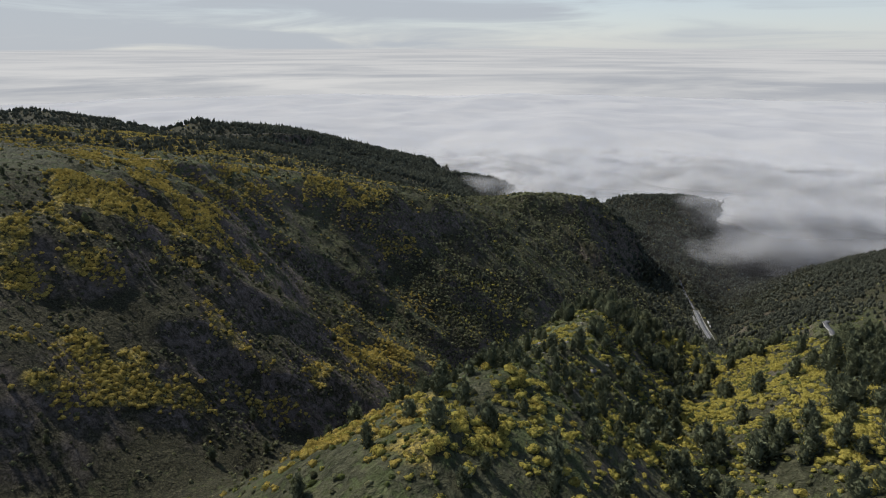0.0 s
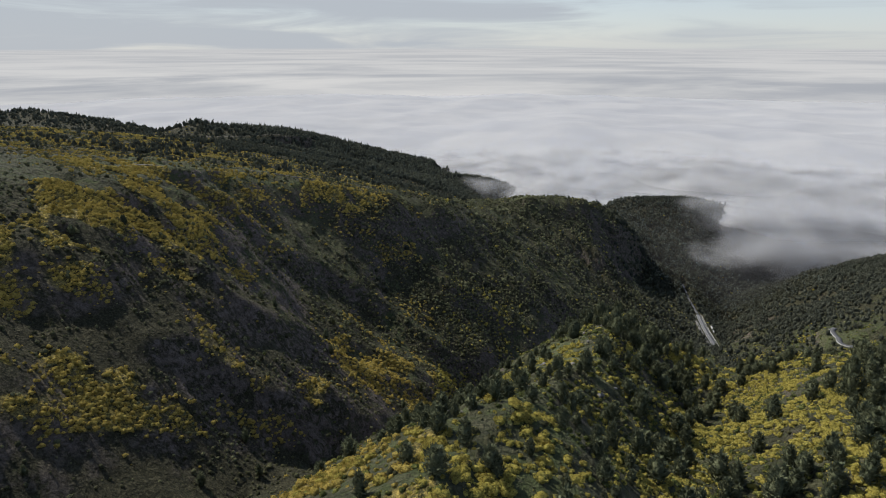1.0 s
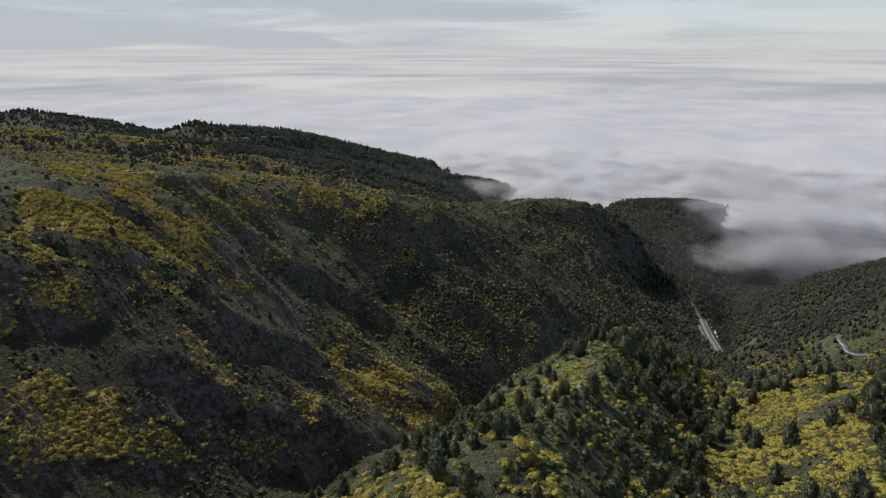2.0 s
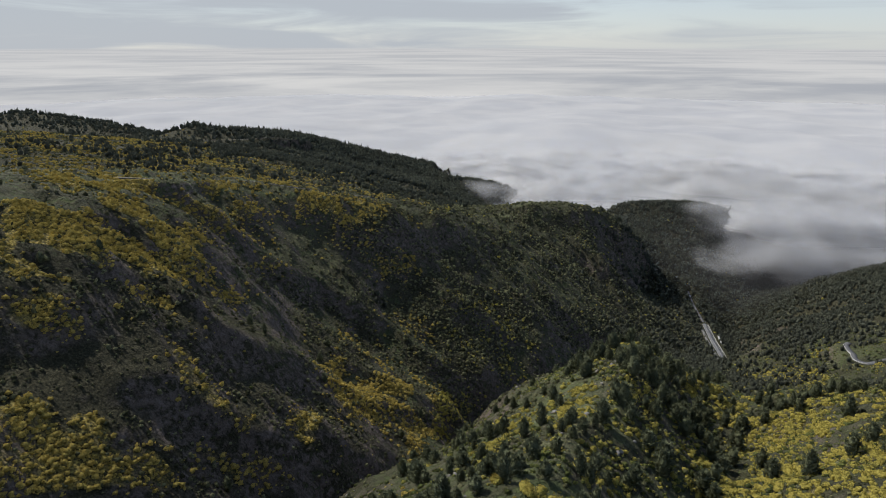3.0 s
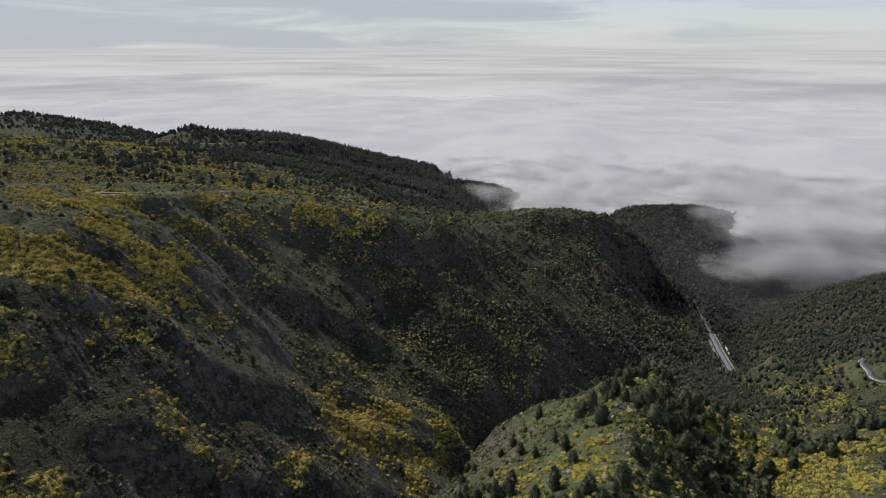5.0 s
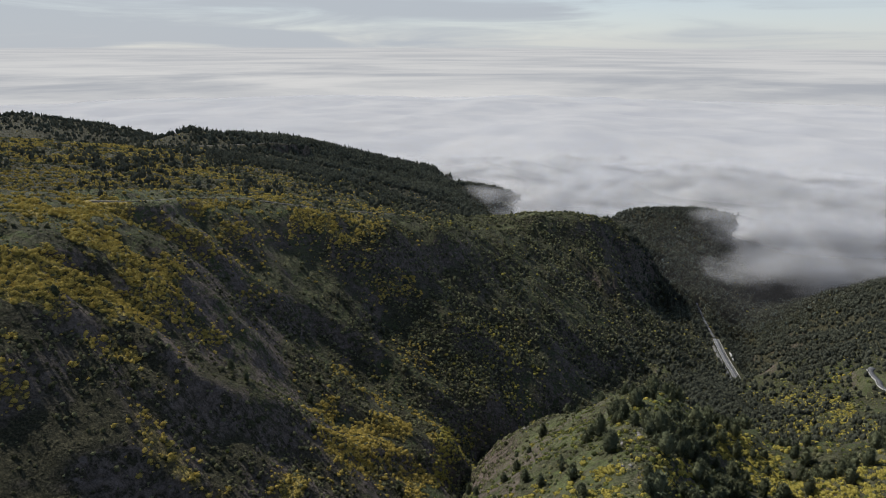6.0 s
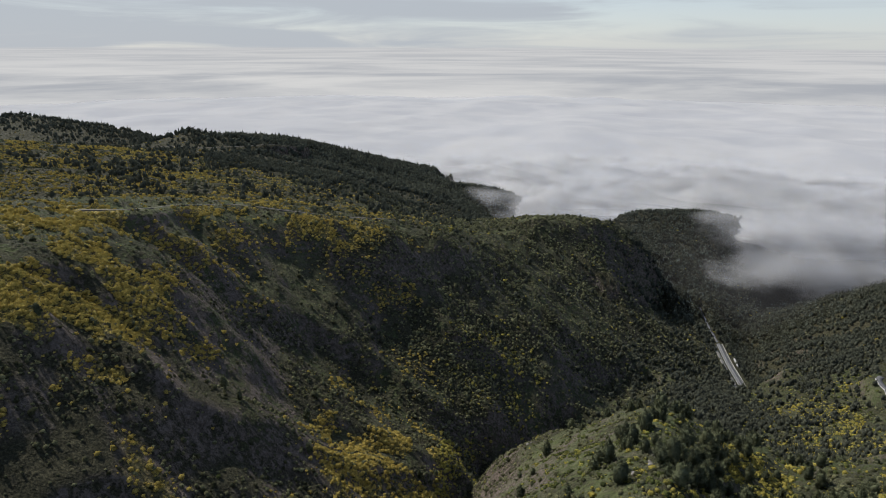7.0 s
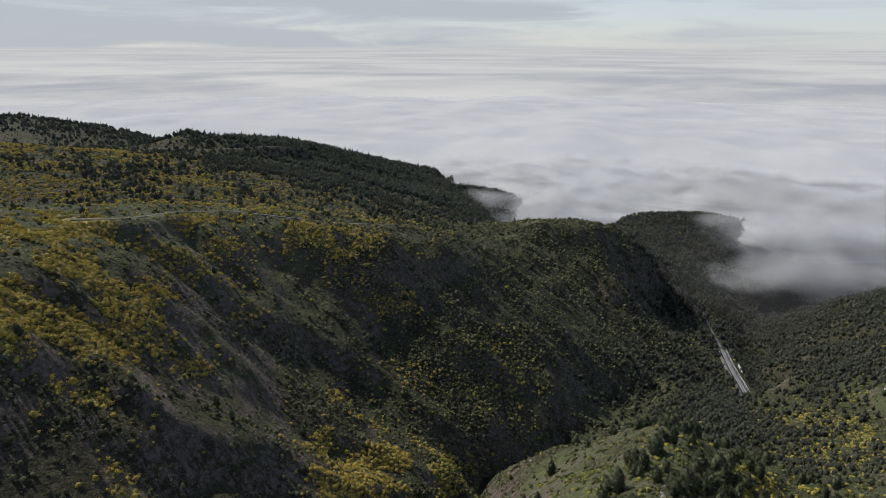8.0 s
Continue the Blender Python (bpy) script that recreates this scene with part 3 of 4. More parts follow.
def lump(r, base, half, rough):
    """An uneven clump of foliage."""
    v, f = base
    v = v * (1 + rough * (r.rand(len(v), 1) - 0.5) * 2)
    return v * np.array(half), f


def joined(pieces):
    vs, fs, k = [], [], 0
    for v, f in pieces:
        vs.append(v); fs.append(f + k); k += len(v)
    return np.concatenate(vs), np.concatenate(fs)


def moved(piece, x, y, z):
    return piece[0] + np.array((x, y, z)), piece[1]


def bush_form(r, base, clumps, flecks, fleck=0.2):
    """A mounded bush, about 1 high and 2.2 across, of several uneven clumps and loose sprays."""
    out = []
    for k in range(clumps):
        a, d = r.rand() * 6.28, (0.62 * np.sqrt(r.rand()) if clumps > 1 else 0)
        h = 0.5 * (1 - 0.5 * d) * (0.75 + 0.5 * r.rand())
        w = 0.55 + 0.2 * r.rand() if clumps > 1 else 0.75
        out.append(moved(lump(r, base, (w, w * (0.8 + 0.4 * r.rand()), h), 0.22), math.cos(a) * d, math.sin(a) * d, h * 0.8))
    if flecks:
        out.append(moved(tuft_shape(r, flecks, fleck, (0.95, 0.95, 0.72)), 0, 0, 0.25))
    return joined(out)


def pine_form(r, base, whorls, flecks, wide=0.30, fleck=0.07, core=0.72):
    """A crown 1 high: uneven clumps in whorls, widest below the middle, with upswept sprays outside."""
    out = []
    for k in range(whorls):
        t = (k + 0.5) / whorls
        span = wide * core * math.sin(math.pi * (0.24 + 0.72 * t)) ** 0.9
        n = max(1, round(span * 16)) if whorls > 3 else 1
        for i in range(n):
            a = 6.28 * (i + r.rand() * 0.7) / n
            d = span * (0.5 + 0.25 * r.rand()) if n > 1 else 0
            s = (span * (0.42 + 0.2 * r.rand()) + 0.04) if n > 1 else span
            out.append(moved(lump(r, base, (s, s, s * (1.0 + 0.5 * r.rand()) if n > 1 else 0.40), 0.3), math.cos(a) * d, math.sin(a) * d, 0.12 + 0.74 * t + 0.06 * (r.rand() - 0.5)))
    t = r.rand(flecks) ** 1.15
    a = r.rand(flecks) * 6.28
    limbs = 0.86 + 0.22 * np.sin(a * 3 + t * 17 + r.rand() * 6)
    span = wide * np.sin(np.pi * (0.24 + 0.72 * t)) ** 0.9 * (0.62 + 0.42 * r.rand(flecks)) * limbs
    c = np.stack([np.cos(a) * span, np.sin(a) * span, 0.08 + 0.86 * t + 0.03 * np.sin(a * 3 + 5)], 1)
    ahead = np.stack([np.cos(a) * 0.75, np.sin(a) * 0.75, 0.5 + 0.8 * r.rand(flecks)], 1) + 0.35 * r.normal(size=(flecks, 3))
    side = np.stack([-np.sin(a), np.cos(a), 0.8 * (r.rand(flecks) - 0.5)], 1)
    s = (fleck * (0.7 + 0.7 * r.rand(flecks)))[:, None]
    v = np.stack([c + ahead * s, c - ahead * s * 0.3 + side * s * 0.5, c - ahead * s * 0.3 - side * s * 0.5], 1).reshape(-1, 3)
    out.append((v, np.arange(flecks * 3).reshape(-1, 3)))
    return joined(out)


def scatter(name, forms, xy, size, stretch, mat, r, sink=0.1):
    """One mesh with a turned and scaled copy of a form at each place."""
    vs, fs, k = [], [], 0
    z = land(xy[:, 0], xy[:, 1])
    kind = r.randint(len(forms), size=len(xy))
    for q, (v, f) in enumerate(forms):
        m = kind == q
        n = int(m.sum())
        if not n:
            continue
        a = r.rand(n) * 6.28
        s, h = size[m], size[m] * stretch[m]
        c, d = np.cos(a)[:, None], np.sin(a)[:, None]
        x = (v[None, :, 0] * c - v[None, :, 1] * d) * s[:, None] + xy[m, 0][:, None]
        y = (v[None, :, 0] * d + v[None, :, 1] * c) * s[:, None] + xy[m, 1][:, None]
        zz = (v[None, :, 2] - sink) * h[:, None] + z[m][:, None]
        vs.append(np.stack([x, y, zz], -1).reshape(-1, 3))
        fs.append((f[None] + (np.arange(n) * len(v))[:, None, None] + k).reshape(-1, 3))
        k += n * len(v)
    return new(name, raw_mesh(name, np.concatenate(vs), np.concatenate(fs), mat))


def blob(x, y, cx, cy, rx, ry, turn=0.0):
    c, s = math.cos(radians(turn)), math.sin(radians(turn))
    u, v = (x - cx) * c + (y - cy) * s, -(x - cx) * s + (y - cy) * c
    return np.exp(-((u / rx) ** 2 + (v / ry) ** 2))


def spread(n, per_square_metre, r):
    """Places in the view, about as many to the square metre as the given function of x and y says."""
    u = r.rand(n)
    y = 40 + 1750 * u ** 1.7
    wide = 60 + 0.80 * y
    x = (r.rand(n) * 2 - 1) * wide
    have = n * (1 / 1.7) / 1750 * np.maximum(u, 1e-6) ** (-0.7) / (2 * wide)
    off, _ = road_distance(x, y)
    keep = (r.rand(n) * have < per_square_metre(x, y)) & (off > 1.5 + 2.5 * r.rand(n))
    return np.stack([x[keep], y[keep]], 1)


def ribs(x, y):
    i = np.clip(np.searchsorted(GX, x), 0, len(GX) - 1)
    j = np.clip(np.searchsorted(GY, y), 0, len(GY) - 1)
    return RIBS[j, i]


def patchy(x, y, scale, seed, low, high):
    return np.clip((0.5 + 0.5 * fractal(x, y, scale, 3, seed, 0.55) - low) / (high - low), 0, 1)


# patches of gorse: middle, half lengths, turn in degrees and how thick it grows
GREAT_MAT = [(-171, 334, 28, 14, -74, 1), (-160, 353, 16, 6, -82, 0.8), (-146, 245, 12, 6, -60, 0.9), (-139, 270, 23, 6, 89, 1), (-140, 301, 14, 5, -78, 0.7), (-141, 242, 7, 3, 65, 0.8), (-130, 245, 16, 6, 88, 1), (-123, 258, 19, 6, -81, 1), (-123, 287, 18, 6, -86, 1), (-115, 285, 16, 6, 84, 1), (-119, 234, 8, 4, 80, 1), (-115, 255, 18, 6, -81, 1), (-111, 244, 9, 4, 78, 1), (-104, 251, 10, 4, -79, 1)]
BROW_GORSE = [(-120, 316, 16, 4, -84, 0.8), (-109, 281, 12, 4, 85, 0.8), (-141, 366, 9, 3, 52, 0.9), (-133, 369, 8, 3, 40, 1), (-125, 372, 9, 3, 69, 0.9), (-119, 203, 6, 4, 33, 1.4), (-130, 213, 4, 3, 61, 0.8), (-139, 228, 5, 3, -70, 0.7), (-136, 223, 4, 3, 35, 0.5), (-127, 219, 3, 3, 84, 0.7), (-98, 297, 13, 3, 86, 0.6), (-103, 377, 16, 3, 66, 0.45)]
BEHIND_GORSE = [(-146, 417, 14, 3, 75, 0.8), (-127, 421, 16, 6, 74, 0.8), (-105, 465, 15, 9, 71, 1), (-144, 432, 19, 4, 76, 0.7), (-131, 463, 20, 4, 63, 0.6), (-70, 488, 19, 8, 66, 1.5), (-89, 481, 12, 7, 72, 0.8), (-73, 464, 9, 4, 44, 0.6), (-55, 507, 14, 9, 82, 0.7), (-125, 511, 22, 13, -81, 0.5)]
MIDDLE_GORSE = [(-46, 460, 9, 5, 65, 0.7), (-34, 483, 17, 8, 52, 0.4), (-27, 477, 17, 7, 42, 0.5), (-59, 467, 19, 6, 44, 0.35), (-3, 438, 41, 14, 45, 0.28), (49, 475, 38, 14, 47, 0.3), (38, 436, 27, 10, 50, 0.32), (23, 488, 30, 13, 56, 0.18), (-55, 371, 12, 6, 85, 0.7), (-44, 371, 16, 8, 79, 0.5), (-119, 401, 22, 7, 83, 0.25)]
FOOT_GORSE = [(-89, 227, 10, 4, -82, 0.7), (-82, 215, 8, 4, 70, 0.6), (-74, 212, 3, 3, 74, 0.8), (-72, 205, 5, 4, 45, 0.9), (-62, 213, 13, 4, 55, 0.8), (-66, 204, 10, 4, 42, 0.6), (-60, 208, 3, 3, 35, 1.2), (-55, 220, 11, 4, 82, 0.6), (-51, 235, 6, 5, 87, 0.9), (-45, 223, 4, 3, 45, 0.9), (-58, 206, 14, 4, 45, 0.4), (-46, 229, 11, 4, 44, 0.4)]
CORNER_GORSE = [(-108, 169, 5, 4, 68, 0.9), (-98, 169, 7, 4, 38, 1.2), (-96, 180, 3, 4, -73, 0.9), (-88, 173, 8, 4, 53, 1), (-100, 159, 7, 4, 60, 1), (-94, 164, 5, 3, 41, 0.9), (-83, 177, 6, 4, 55, 0.8), (-109, 175, 4, 3, 53, 0.5)]
NEAR_GORSE = [(-131, 185, 6, 4, 63, 1), (-141, 199, 11, 4, -64, 0.7), (-135, 221, 9, 4, 52, 0.5), (-118, 156, 6, 4, 69, 0.5), (-111, 149, 5, 3, 53, 0.5), (-103, 150, 3, 4, 63, 0.9)]
RIB_GORSE = [(-42, 285, 12, 7, 87, 1.2), (-32, 331, 21, 4, 56, 1.2), (-10, 355, 22, 10, 70, 1.2), (13, 392, 13, 4, 53, 1), (-27, 314, 17, 7, 69, 0.9), (1, 343, 18, 3, 68, 1), (-56, 319, 14, 3, 83, 0.7), (-8, 319, 20, 5, 60, 0.6), (-36, 275, 15, 6, 74, 0.4)]
SPUR_GORSE = [(-24, 110, 10, 6, -73, 1), (-16, 124, 9, 5, -80, 1), (-2, 100, 8, 4, -78, 1.1), (-13, 284, 13, 4, -86, 0.8), (7, 91, 8, 4, 46, 1), (18, 114, 6, 4, 68, 1.2), (11, 169, 9, 4, 87, 0.8), (22, 202, 10, 5, -90, 0.7), (41, 202, 9, 4, -89, 0.8), (35, 179, 6, 4, 86, 0.8), (56, 194, 8, 3, 51, 1.1), (-7, 87, 8, 4, -56, 0.6), (22, 104, 13, 4, 47, 0.35)]
BANK_GORSE = [(81, 226, 15, 5, 63, 0.9), (85, 216, 17, 5, 63, 0.7), (71, 168, 17, 4, 65, 1.2), (47, 138, 10, 4, 57, 0.5), (102, 262, 16, 3, 64, 0.8), (117, 274, 10, 3, 51, 0.9), (51, 167, 12, 4, 58, 0.5), (48, 123, 11, 4, 39, 0.9)]
FIELD_GORSE = [(95, 180, 10, 5, 70, 1.1), (78, 148, 14, 6, 80, 1.1), (95, 143, 11, 7, 66, 1.2), (89, 123, 9, 6, 53, 1.2), (80, 129, 7, 4, -65, 1), (85, 151, 7, 4, -90, 1), (108, 172, 10, 4, 68, 0.9), (116, 164, 12, 6, 51, 1), (112, 228, 12, 5, -64, 0.7), (139, 205, 12, 6, 63, 0.9), (70, 151, 14, 5, 62, 0.7)]
VALLEY_GORSE = [(264, 445, 65, 39, 65, 0.5), (299, 437, 33, 15, 61, 0.6), (120, 223, 28, 14, 72, 0.9), (318, 468, 21, 12, -41, 0.3), (132, 270, 16, 10, 50, 0.8), (121, 192, 22, 5, 61, 1)]


def patches(x, y, *groups):
    total = np.zeros_like(x)
    for px, py, rx, ry, turn, weight in itertools.chain(*groups):
        near = (np.abs(x - px) < 2.4 * rx) & (np.abs(y - py) < 2.4 * rx)
        total[near] += weight * np.clip(1.5 * blob(x[near], y[near], px, py, rx, ry, turn), 0, 1)
    return total


def gorse_density(x, y):
    mats = np.clip(patches(x, y, GREAT_MAT, BROW_GORSE, CORNER_GORSE, NEAR_GORSE, RIB_GORSE), 0, 1.1) * patchy(x, y, 17, 37, 0.23, 0.34)
    loose = np.clip(patches(x, y, BEHIND_GORSE, MIDDLE_GORSE, FOOT_GORSE), 0, 1.1) * patchy(x, y, 13, 35, 0.28, 0.46)
    spur = np.clip(patches(x, y, SPUR_GORSE, BANK_GORSE, FIELD_GORSE, VALLEY_GORSE), 0, 1.1) * patchy(x, y, 19, 31, 0.38, 0.48)
    spur += 0.6 * blob(x, y, 112, 165, 44, 72, -18) * patchy(x, y, 14, 39, 0.42, 0.52) + 0.25 * blob(x, y, 25, 130, 40, 55) * patchy(x, y, 12, 40, 0.46, 0.6)
    back = (0.16 * blob(x, y, -215, 520, 90, 110) + 0.17 * blob(x, y, -370, 660, 170, 170) + 0.12 * blob(x, y, -60, 600, 60, 90) + 0.14 * blob(x, y, -560, 900, 200, 160)) * patchy(x, y, 26, 38, 0.40, 0.56)
    return (1.15 * mats + 0.75 * loose + 0.85 * spur + 1.2 * back + 0.010 * patchy(x, y, 30, 36, 0.45, 0.7)) * np.where(y > 330, 0.62, 1) * np.where(y > 1000, 0.3, 1)


ground.data.attributes.new("low_gorse", "FLOAT", "POINT").data.foreach_set("value", np.clip(gorse_density(XX.ravel(), YY.ravel()) * np.where(XX.ravel() < 0, 1.5, 0.35), 0, 1).astype(np.float32))

r = np.random.RandomState(11)
g = spread(700000, gorse_density, r)
size = (0.36 + 1.05 * r.rand(len(g)) ** 2.0) * (1 + np.clip(g[:, 1] - 200, 0, 700) / 800)
close = (g[:, 1] < 122) & (np.abs(g[:, 0]) < 90)
GORSE_SPOTS, GORSE_SIZE = g[close][:300], size[close][:300]
rest = np.ones(len(g), bool)
rest[np.flatnonzero(close)[:300]] = False
g, size = g[rest], size[rest]
right = g[:, 0] > -5
fore = right & (g[:, 1] < 195)
forms = [bush_form(r, DOME, 3, 20, 0.20) for _ in range(8)]
tagged(scatter("gorse", forms, g[fore], size[fore] * 1.05, 0.8 + 0.4 * r.rand(int(fore.sum())), M_GORSE_FRESH, r), "thickets of yellow flowering gorse on the spur", "gorse", kind="stuff")
forms = [bush_form(r, DOME, 1, 10, 0.31) for _ in range(12)]
for some, mat, label in ((right & ~fore, M_GORSE_FRESH, "green gorse half in yellow flower beyond the spur"), (~right, M_GORSE, "golden flowering gorse bushes over the long hill")):
    tagged(scatter("gorse", forms, g[some], size[some], 0.8 + 0.4 * r.rand(int(some.sum())), mat, r), label, "gorse", kind="stuff")


def broom_density(x, y):
    low = blob(x, y, 112, 170, 60, 85, -18) + 0.9 * blob(x, y, 30, 150, 50, 70) + 0.8 * blob(x, y, 60, 255, 45, 60, -20) + 0.7 * blob(x, y, 215, 320, 60, 80) + 0.6 * blob(x, y, 300, 470, 70, 90)
    return 0.26 * np.clip(low, 0, 1) * patchy(x, y, 14, 45, 0.32, 0.52) * np.where(y > 260, 0.6, 1)


g = spread(300000, broom_density, r)
size = (0.40 + 0.75 * r.rand(len(g)) ** 1.8) * (1 + np.clip(g[:, 1] - 200, 0, 700) / 600)
forms = [bush_form(r, DOME, 1, 9, 0.30) for _ in range(10)]
tagged(scatter("broom", forms, g, size, 0.7 + 0.5 * r.rand(len(g)), M_BROOM, r), "fresh green broom shrubs between the gorse", "broom", kind="stuff")


def pine_density(x, y):
    near = 0.040 * blob(x, y, 78, 228, 16, 28, -35) + 0.022 * blob(x, y, 25, 150, 42, 70) + 0.072 * blob(x, y, 130, 185, 42, 75, -20) * patchy(x, y, 20, 41, 0.45, 0.58) + 0.012 * blob(x, y, 82, 190, 12, 50, -25) + 0.02 * blob(x, y, 215, 320, 40, 50) * patchy(x, y, 22, 42, 0.45, 0.58) + 0.012 * blob(x, y, 84, 305, 22, 26)
    valley = 0.075 * blob(x, y, 165, 430, 46, 85, -30) + 0.07 * blob(x, y, 235, 560, 60, 90, -20) + 0.03 * blob(x, y, 215, 370, 30, 50)
    slopes = 0.090 * np.clip(blob(x, y, 440, 800, 140, 170, -35) * 2, 0, 1) + 0.05 * blob(x, y, 330, 600, 60, 80) + 0.055 * blob(x, y, 290, 430, 70, 95) * patchy(x, y, 24, 43, 0.38, 0.52)
    beyond = 0.085 * np.clip(blob(x, y, 430, 1180, 190, 170) * 2, 0, 1) * np.clip((x - 0.255 * y) / 25, 0, 1) * np.clip((1360 - y) / 40, 0, 1) + 0.035 * blob(x, y, 640, 1030, 200, 160)
    left = 0.014 * blob(x, y, -290, 640, 130, 120) + 0.016 * blob(x, y, -90, 740, 70, 90) + 0.045 * blob(x, y, -170, 1000, 170, 170)
    # last term: pines added to darken the far left hill in place of cloud shade
    far = 0.085 * np.clip(blob(x, y, -150, 1480, 300, 260) * 2, 0, 1) + 0.002 * blob(x, y, -420, 1100, 150, 100) + 0.014 * np.clip(1.6 * blob(x, y, -900, 1690, 330, 150), 0, 1)
    clearing = np.clip(1.2 * blob(x, y, 322, 612, 16, 26, -25) + 1.4 * blob(x, y, 368, 712, 22, 28) + 1.4 * blob(x, y, 459, 800, 10, 14) + 1.5 * blob(x, y, 543, 890, 16, 20) + 1.4 * blob(x, y, 332, 484, 18, 20), 0, 1)
    valley, slopes = valley * (1 - 0.7 * clearing), slopes * (1 - 0.7 * clearing)
    return (near * 0.8 + (valley + slopes + beyond) * (0.35 + 0.65 * patchy(x, y, 60, 32, 0.3, 0.45)) * 1.0 + left * patchy(x, y, 50, 34, 0.3, 0.5) * 0.7 + far * (0.4 + 0.6 * patchy(x, y, 50, 34, 0.3, 0.45)) * 0.7 + np.where((x < -100) & (y > 300), 0.0001, 0.0005)) * (1 - 0.9 * np.clip(2.2 * blob(x, y, 150, 820, 120, 45, -22), 0, 1))


g = spread(300000, pine_density, r)
size = (4.2 + 3.9 * r.rand(len(g))) * (1 + np.clip(g[:, 1] - 320, 0, 500) / 1100) * np.where(g[:, 0] < 40, 0.72, np.where((g[:, 1] > 340) & (g[:, 0] > 40), 0.66, 1))
close = np.argsort(g[:, 1] + np.where(g[:, 0] < -60, 1000, 0))[:300]
PINE_SPOTS, PINE_SIZE = g[close], size[close]
rest = np.ones(len(g), bool)
rest[close] = False
g, size = g[rest], size[rest]
size *= np.where((g[:, 1] > 1120) & (g[:, 0] < 250), 1.45, 1)
mid, far = g[:, 1] < 345, g[:, 1] > 1000
forms = [pine_form(r, BALL2, 1, 240, wide, 0.085, 0.66) for wide in (0.28, 0.33, 0.37, 0.30)]
tagged(scatter("pine_wood", forms, g[mid], size[mid], 0.9 + 0.3 * r.rand(int(mid.sum())), M_PINE, r, 0.08), "dark green pines crowding the far end of the spur", "pine wood", kind="stuff")
for some, flecks, label in ((~mid & ~far, 9, "dense dark green pine wood on the far slopes"), (far, 4, "dark pine forest along the distant ridge")):
    forms = [pine_form(r, DOME, 1, flecks, wide, 0.22, 0.78) for wide in (0.32, 0.38, 0.44, 0.36, 0.42, 0.34, 0.40, 0.46)]
    tagged(scatter("pine_wood", forms, g[some], size[some], 0.9 + 0.35 * r.rand(int(some.sum())), M_FOREST, r, 0.08), label, "pine wood", kind="stuff")


def heath_density(x, y):
    d = 0.025 + 0.27 * np.clip(2 * blob(x, y, 120, 690, 120, 190, -20), 0, 1) + 0.62 * np.clip(1.8 * blob(x, y, 5, 430, 75, 135, -25), 0, 1)
    d += 0.62 * blob(x, y, -92, 215, 48, 80) + 0.26 * blob(x, y, 40, 165, 55, 85) + 0.20 * blob(x, y, 130, 200, 50, 85) + 0.12 * blob(x, y, -300, 650, 260, 240) + 0.26 * blob(x, y, 260, 400, 90, 130)
    d += 0.015 * blob(x, y, -950, 1700, 320, 130) / 0.3 + 0.16 * blob(x, y, 48, 288, 30, 48)
    return d * (0.25 + patchy(x, y, 18, 33, 0.35, 0.6)) * np.where(y > 950, 0.3 * np.clip((-200 - x) / 200, 0.3, 1), 1) * 0.42


# heath cover; some added blobs stand in for shade on slopes, woods and far hills
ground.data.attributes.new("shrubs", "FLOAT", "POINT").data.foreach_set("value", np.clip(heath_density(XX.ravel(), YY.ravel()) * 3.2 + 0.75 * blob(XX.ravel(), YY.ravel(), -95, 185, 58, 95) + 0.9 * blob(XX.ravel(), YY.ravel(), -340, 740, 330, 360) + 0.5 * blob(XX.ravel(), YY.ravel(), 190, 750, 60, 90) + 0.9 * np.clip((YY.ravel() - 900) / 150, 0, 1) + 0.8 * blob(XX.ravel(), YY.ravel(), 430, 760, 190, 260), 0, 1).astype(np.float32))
g = spread(500000, heath_density, r)
size = (0.40 + 0.75 * r.rand(len(g)) ** 2) * (1 + np.clip(g[:, 1] - 150, 0, 800) / 460)
forms = [bush_form(r, dome(4), 1, 1, 0.34) for _ in range(8)]
tagged(scatter("heath", forms, g, size, 0.7 + 0.9 * r.rand(len(g)), M_HEATH, r), "low dark green heath and broom shrubs", "shrubs", kind="stuff")

# ---------------------------------------------------------------- single pines and gorse bushes on the spur


def part(name, piece, mat, parent, label=""):
    ob = new(name, raw_mesh(name, piece[0], piece[1], mat))
    ob.parent = parent
    return tagged(ob, label)


def stem(r, length, thick, sides=6, rings=4):
    """A tapered, slightly bent trunk from the ground up."""
    v = []
    for k in range(rings):
        t = k / (rings - 1)
        w = thick * (1.25 - 0.95 * t) * (1.3 if k == 0 else 1)
        bx, by = 0.03 * length * math.sin(2 * t + 1), 0.03 * length * math.cos(3 * t)
        v += [(bx + w * math.cos(6.283 * i / sides), by + w * math.sin(6.283 * i / sides), t * length - 0.03) for i in range(sides)]
    f = []
    for k in range(rings - 1):
        for i in range(sides):
            j = (i + 1) % sides
            f += [(k * sides + i, k * sides + j, (k + 1) * sides + j), (k * sides + i, (k + 1) * sides + j, (k + 1) * sides + i)]
    return np.array(v), np.array(f)


def pine_tree(r, wide):
    """A young pine, 1 high: bent trunk and a dense crown of upswept needle sprays."""
    tree = new("pine_tree")
    part("trunk", stem(r, 0.8, 0.022), M_BARK, tree, "grey-brown bark")
    part("crown", pine_form(r, BALL1, 1, 520, wide, 0.072, 0.60), M_PINE, tree, "dense dark green needles")
    return tagged(tree, "young dark green pine on the gorse slope", "pine tree", "pines on the spur")


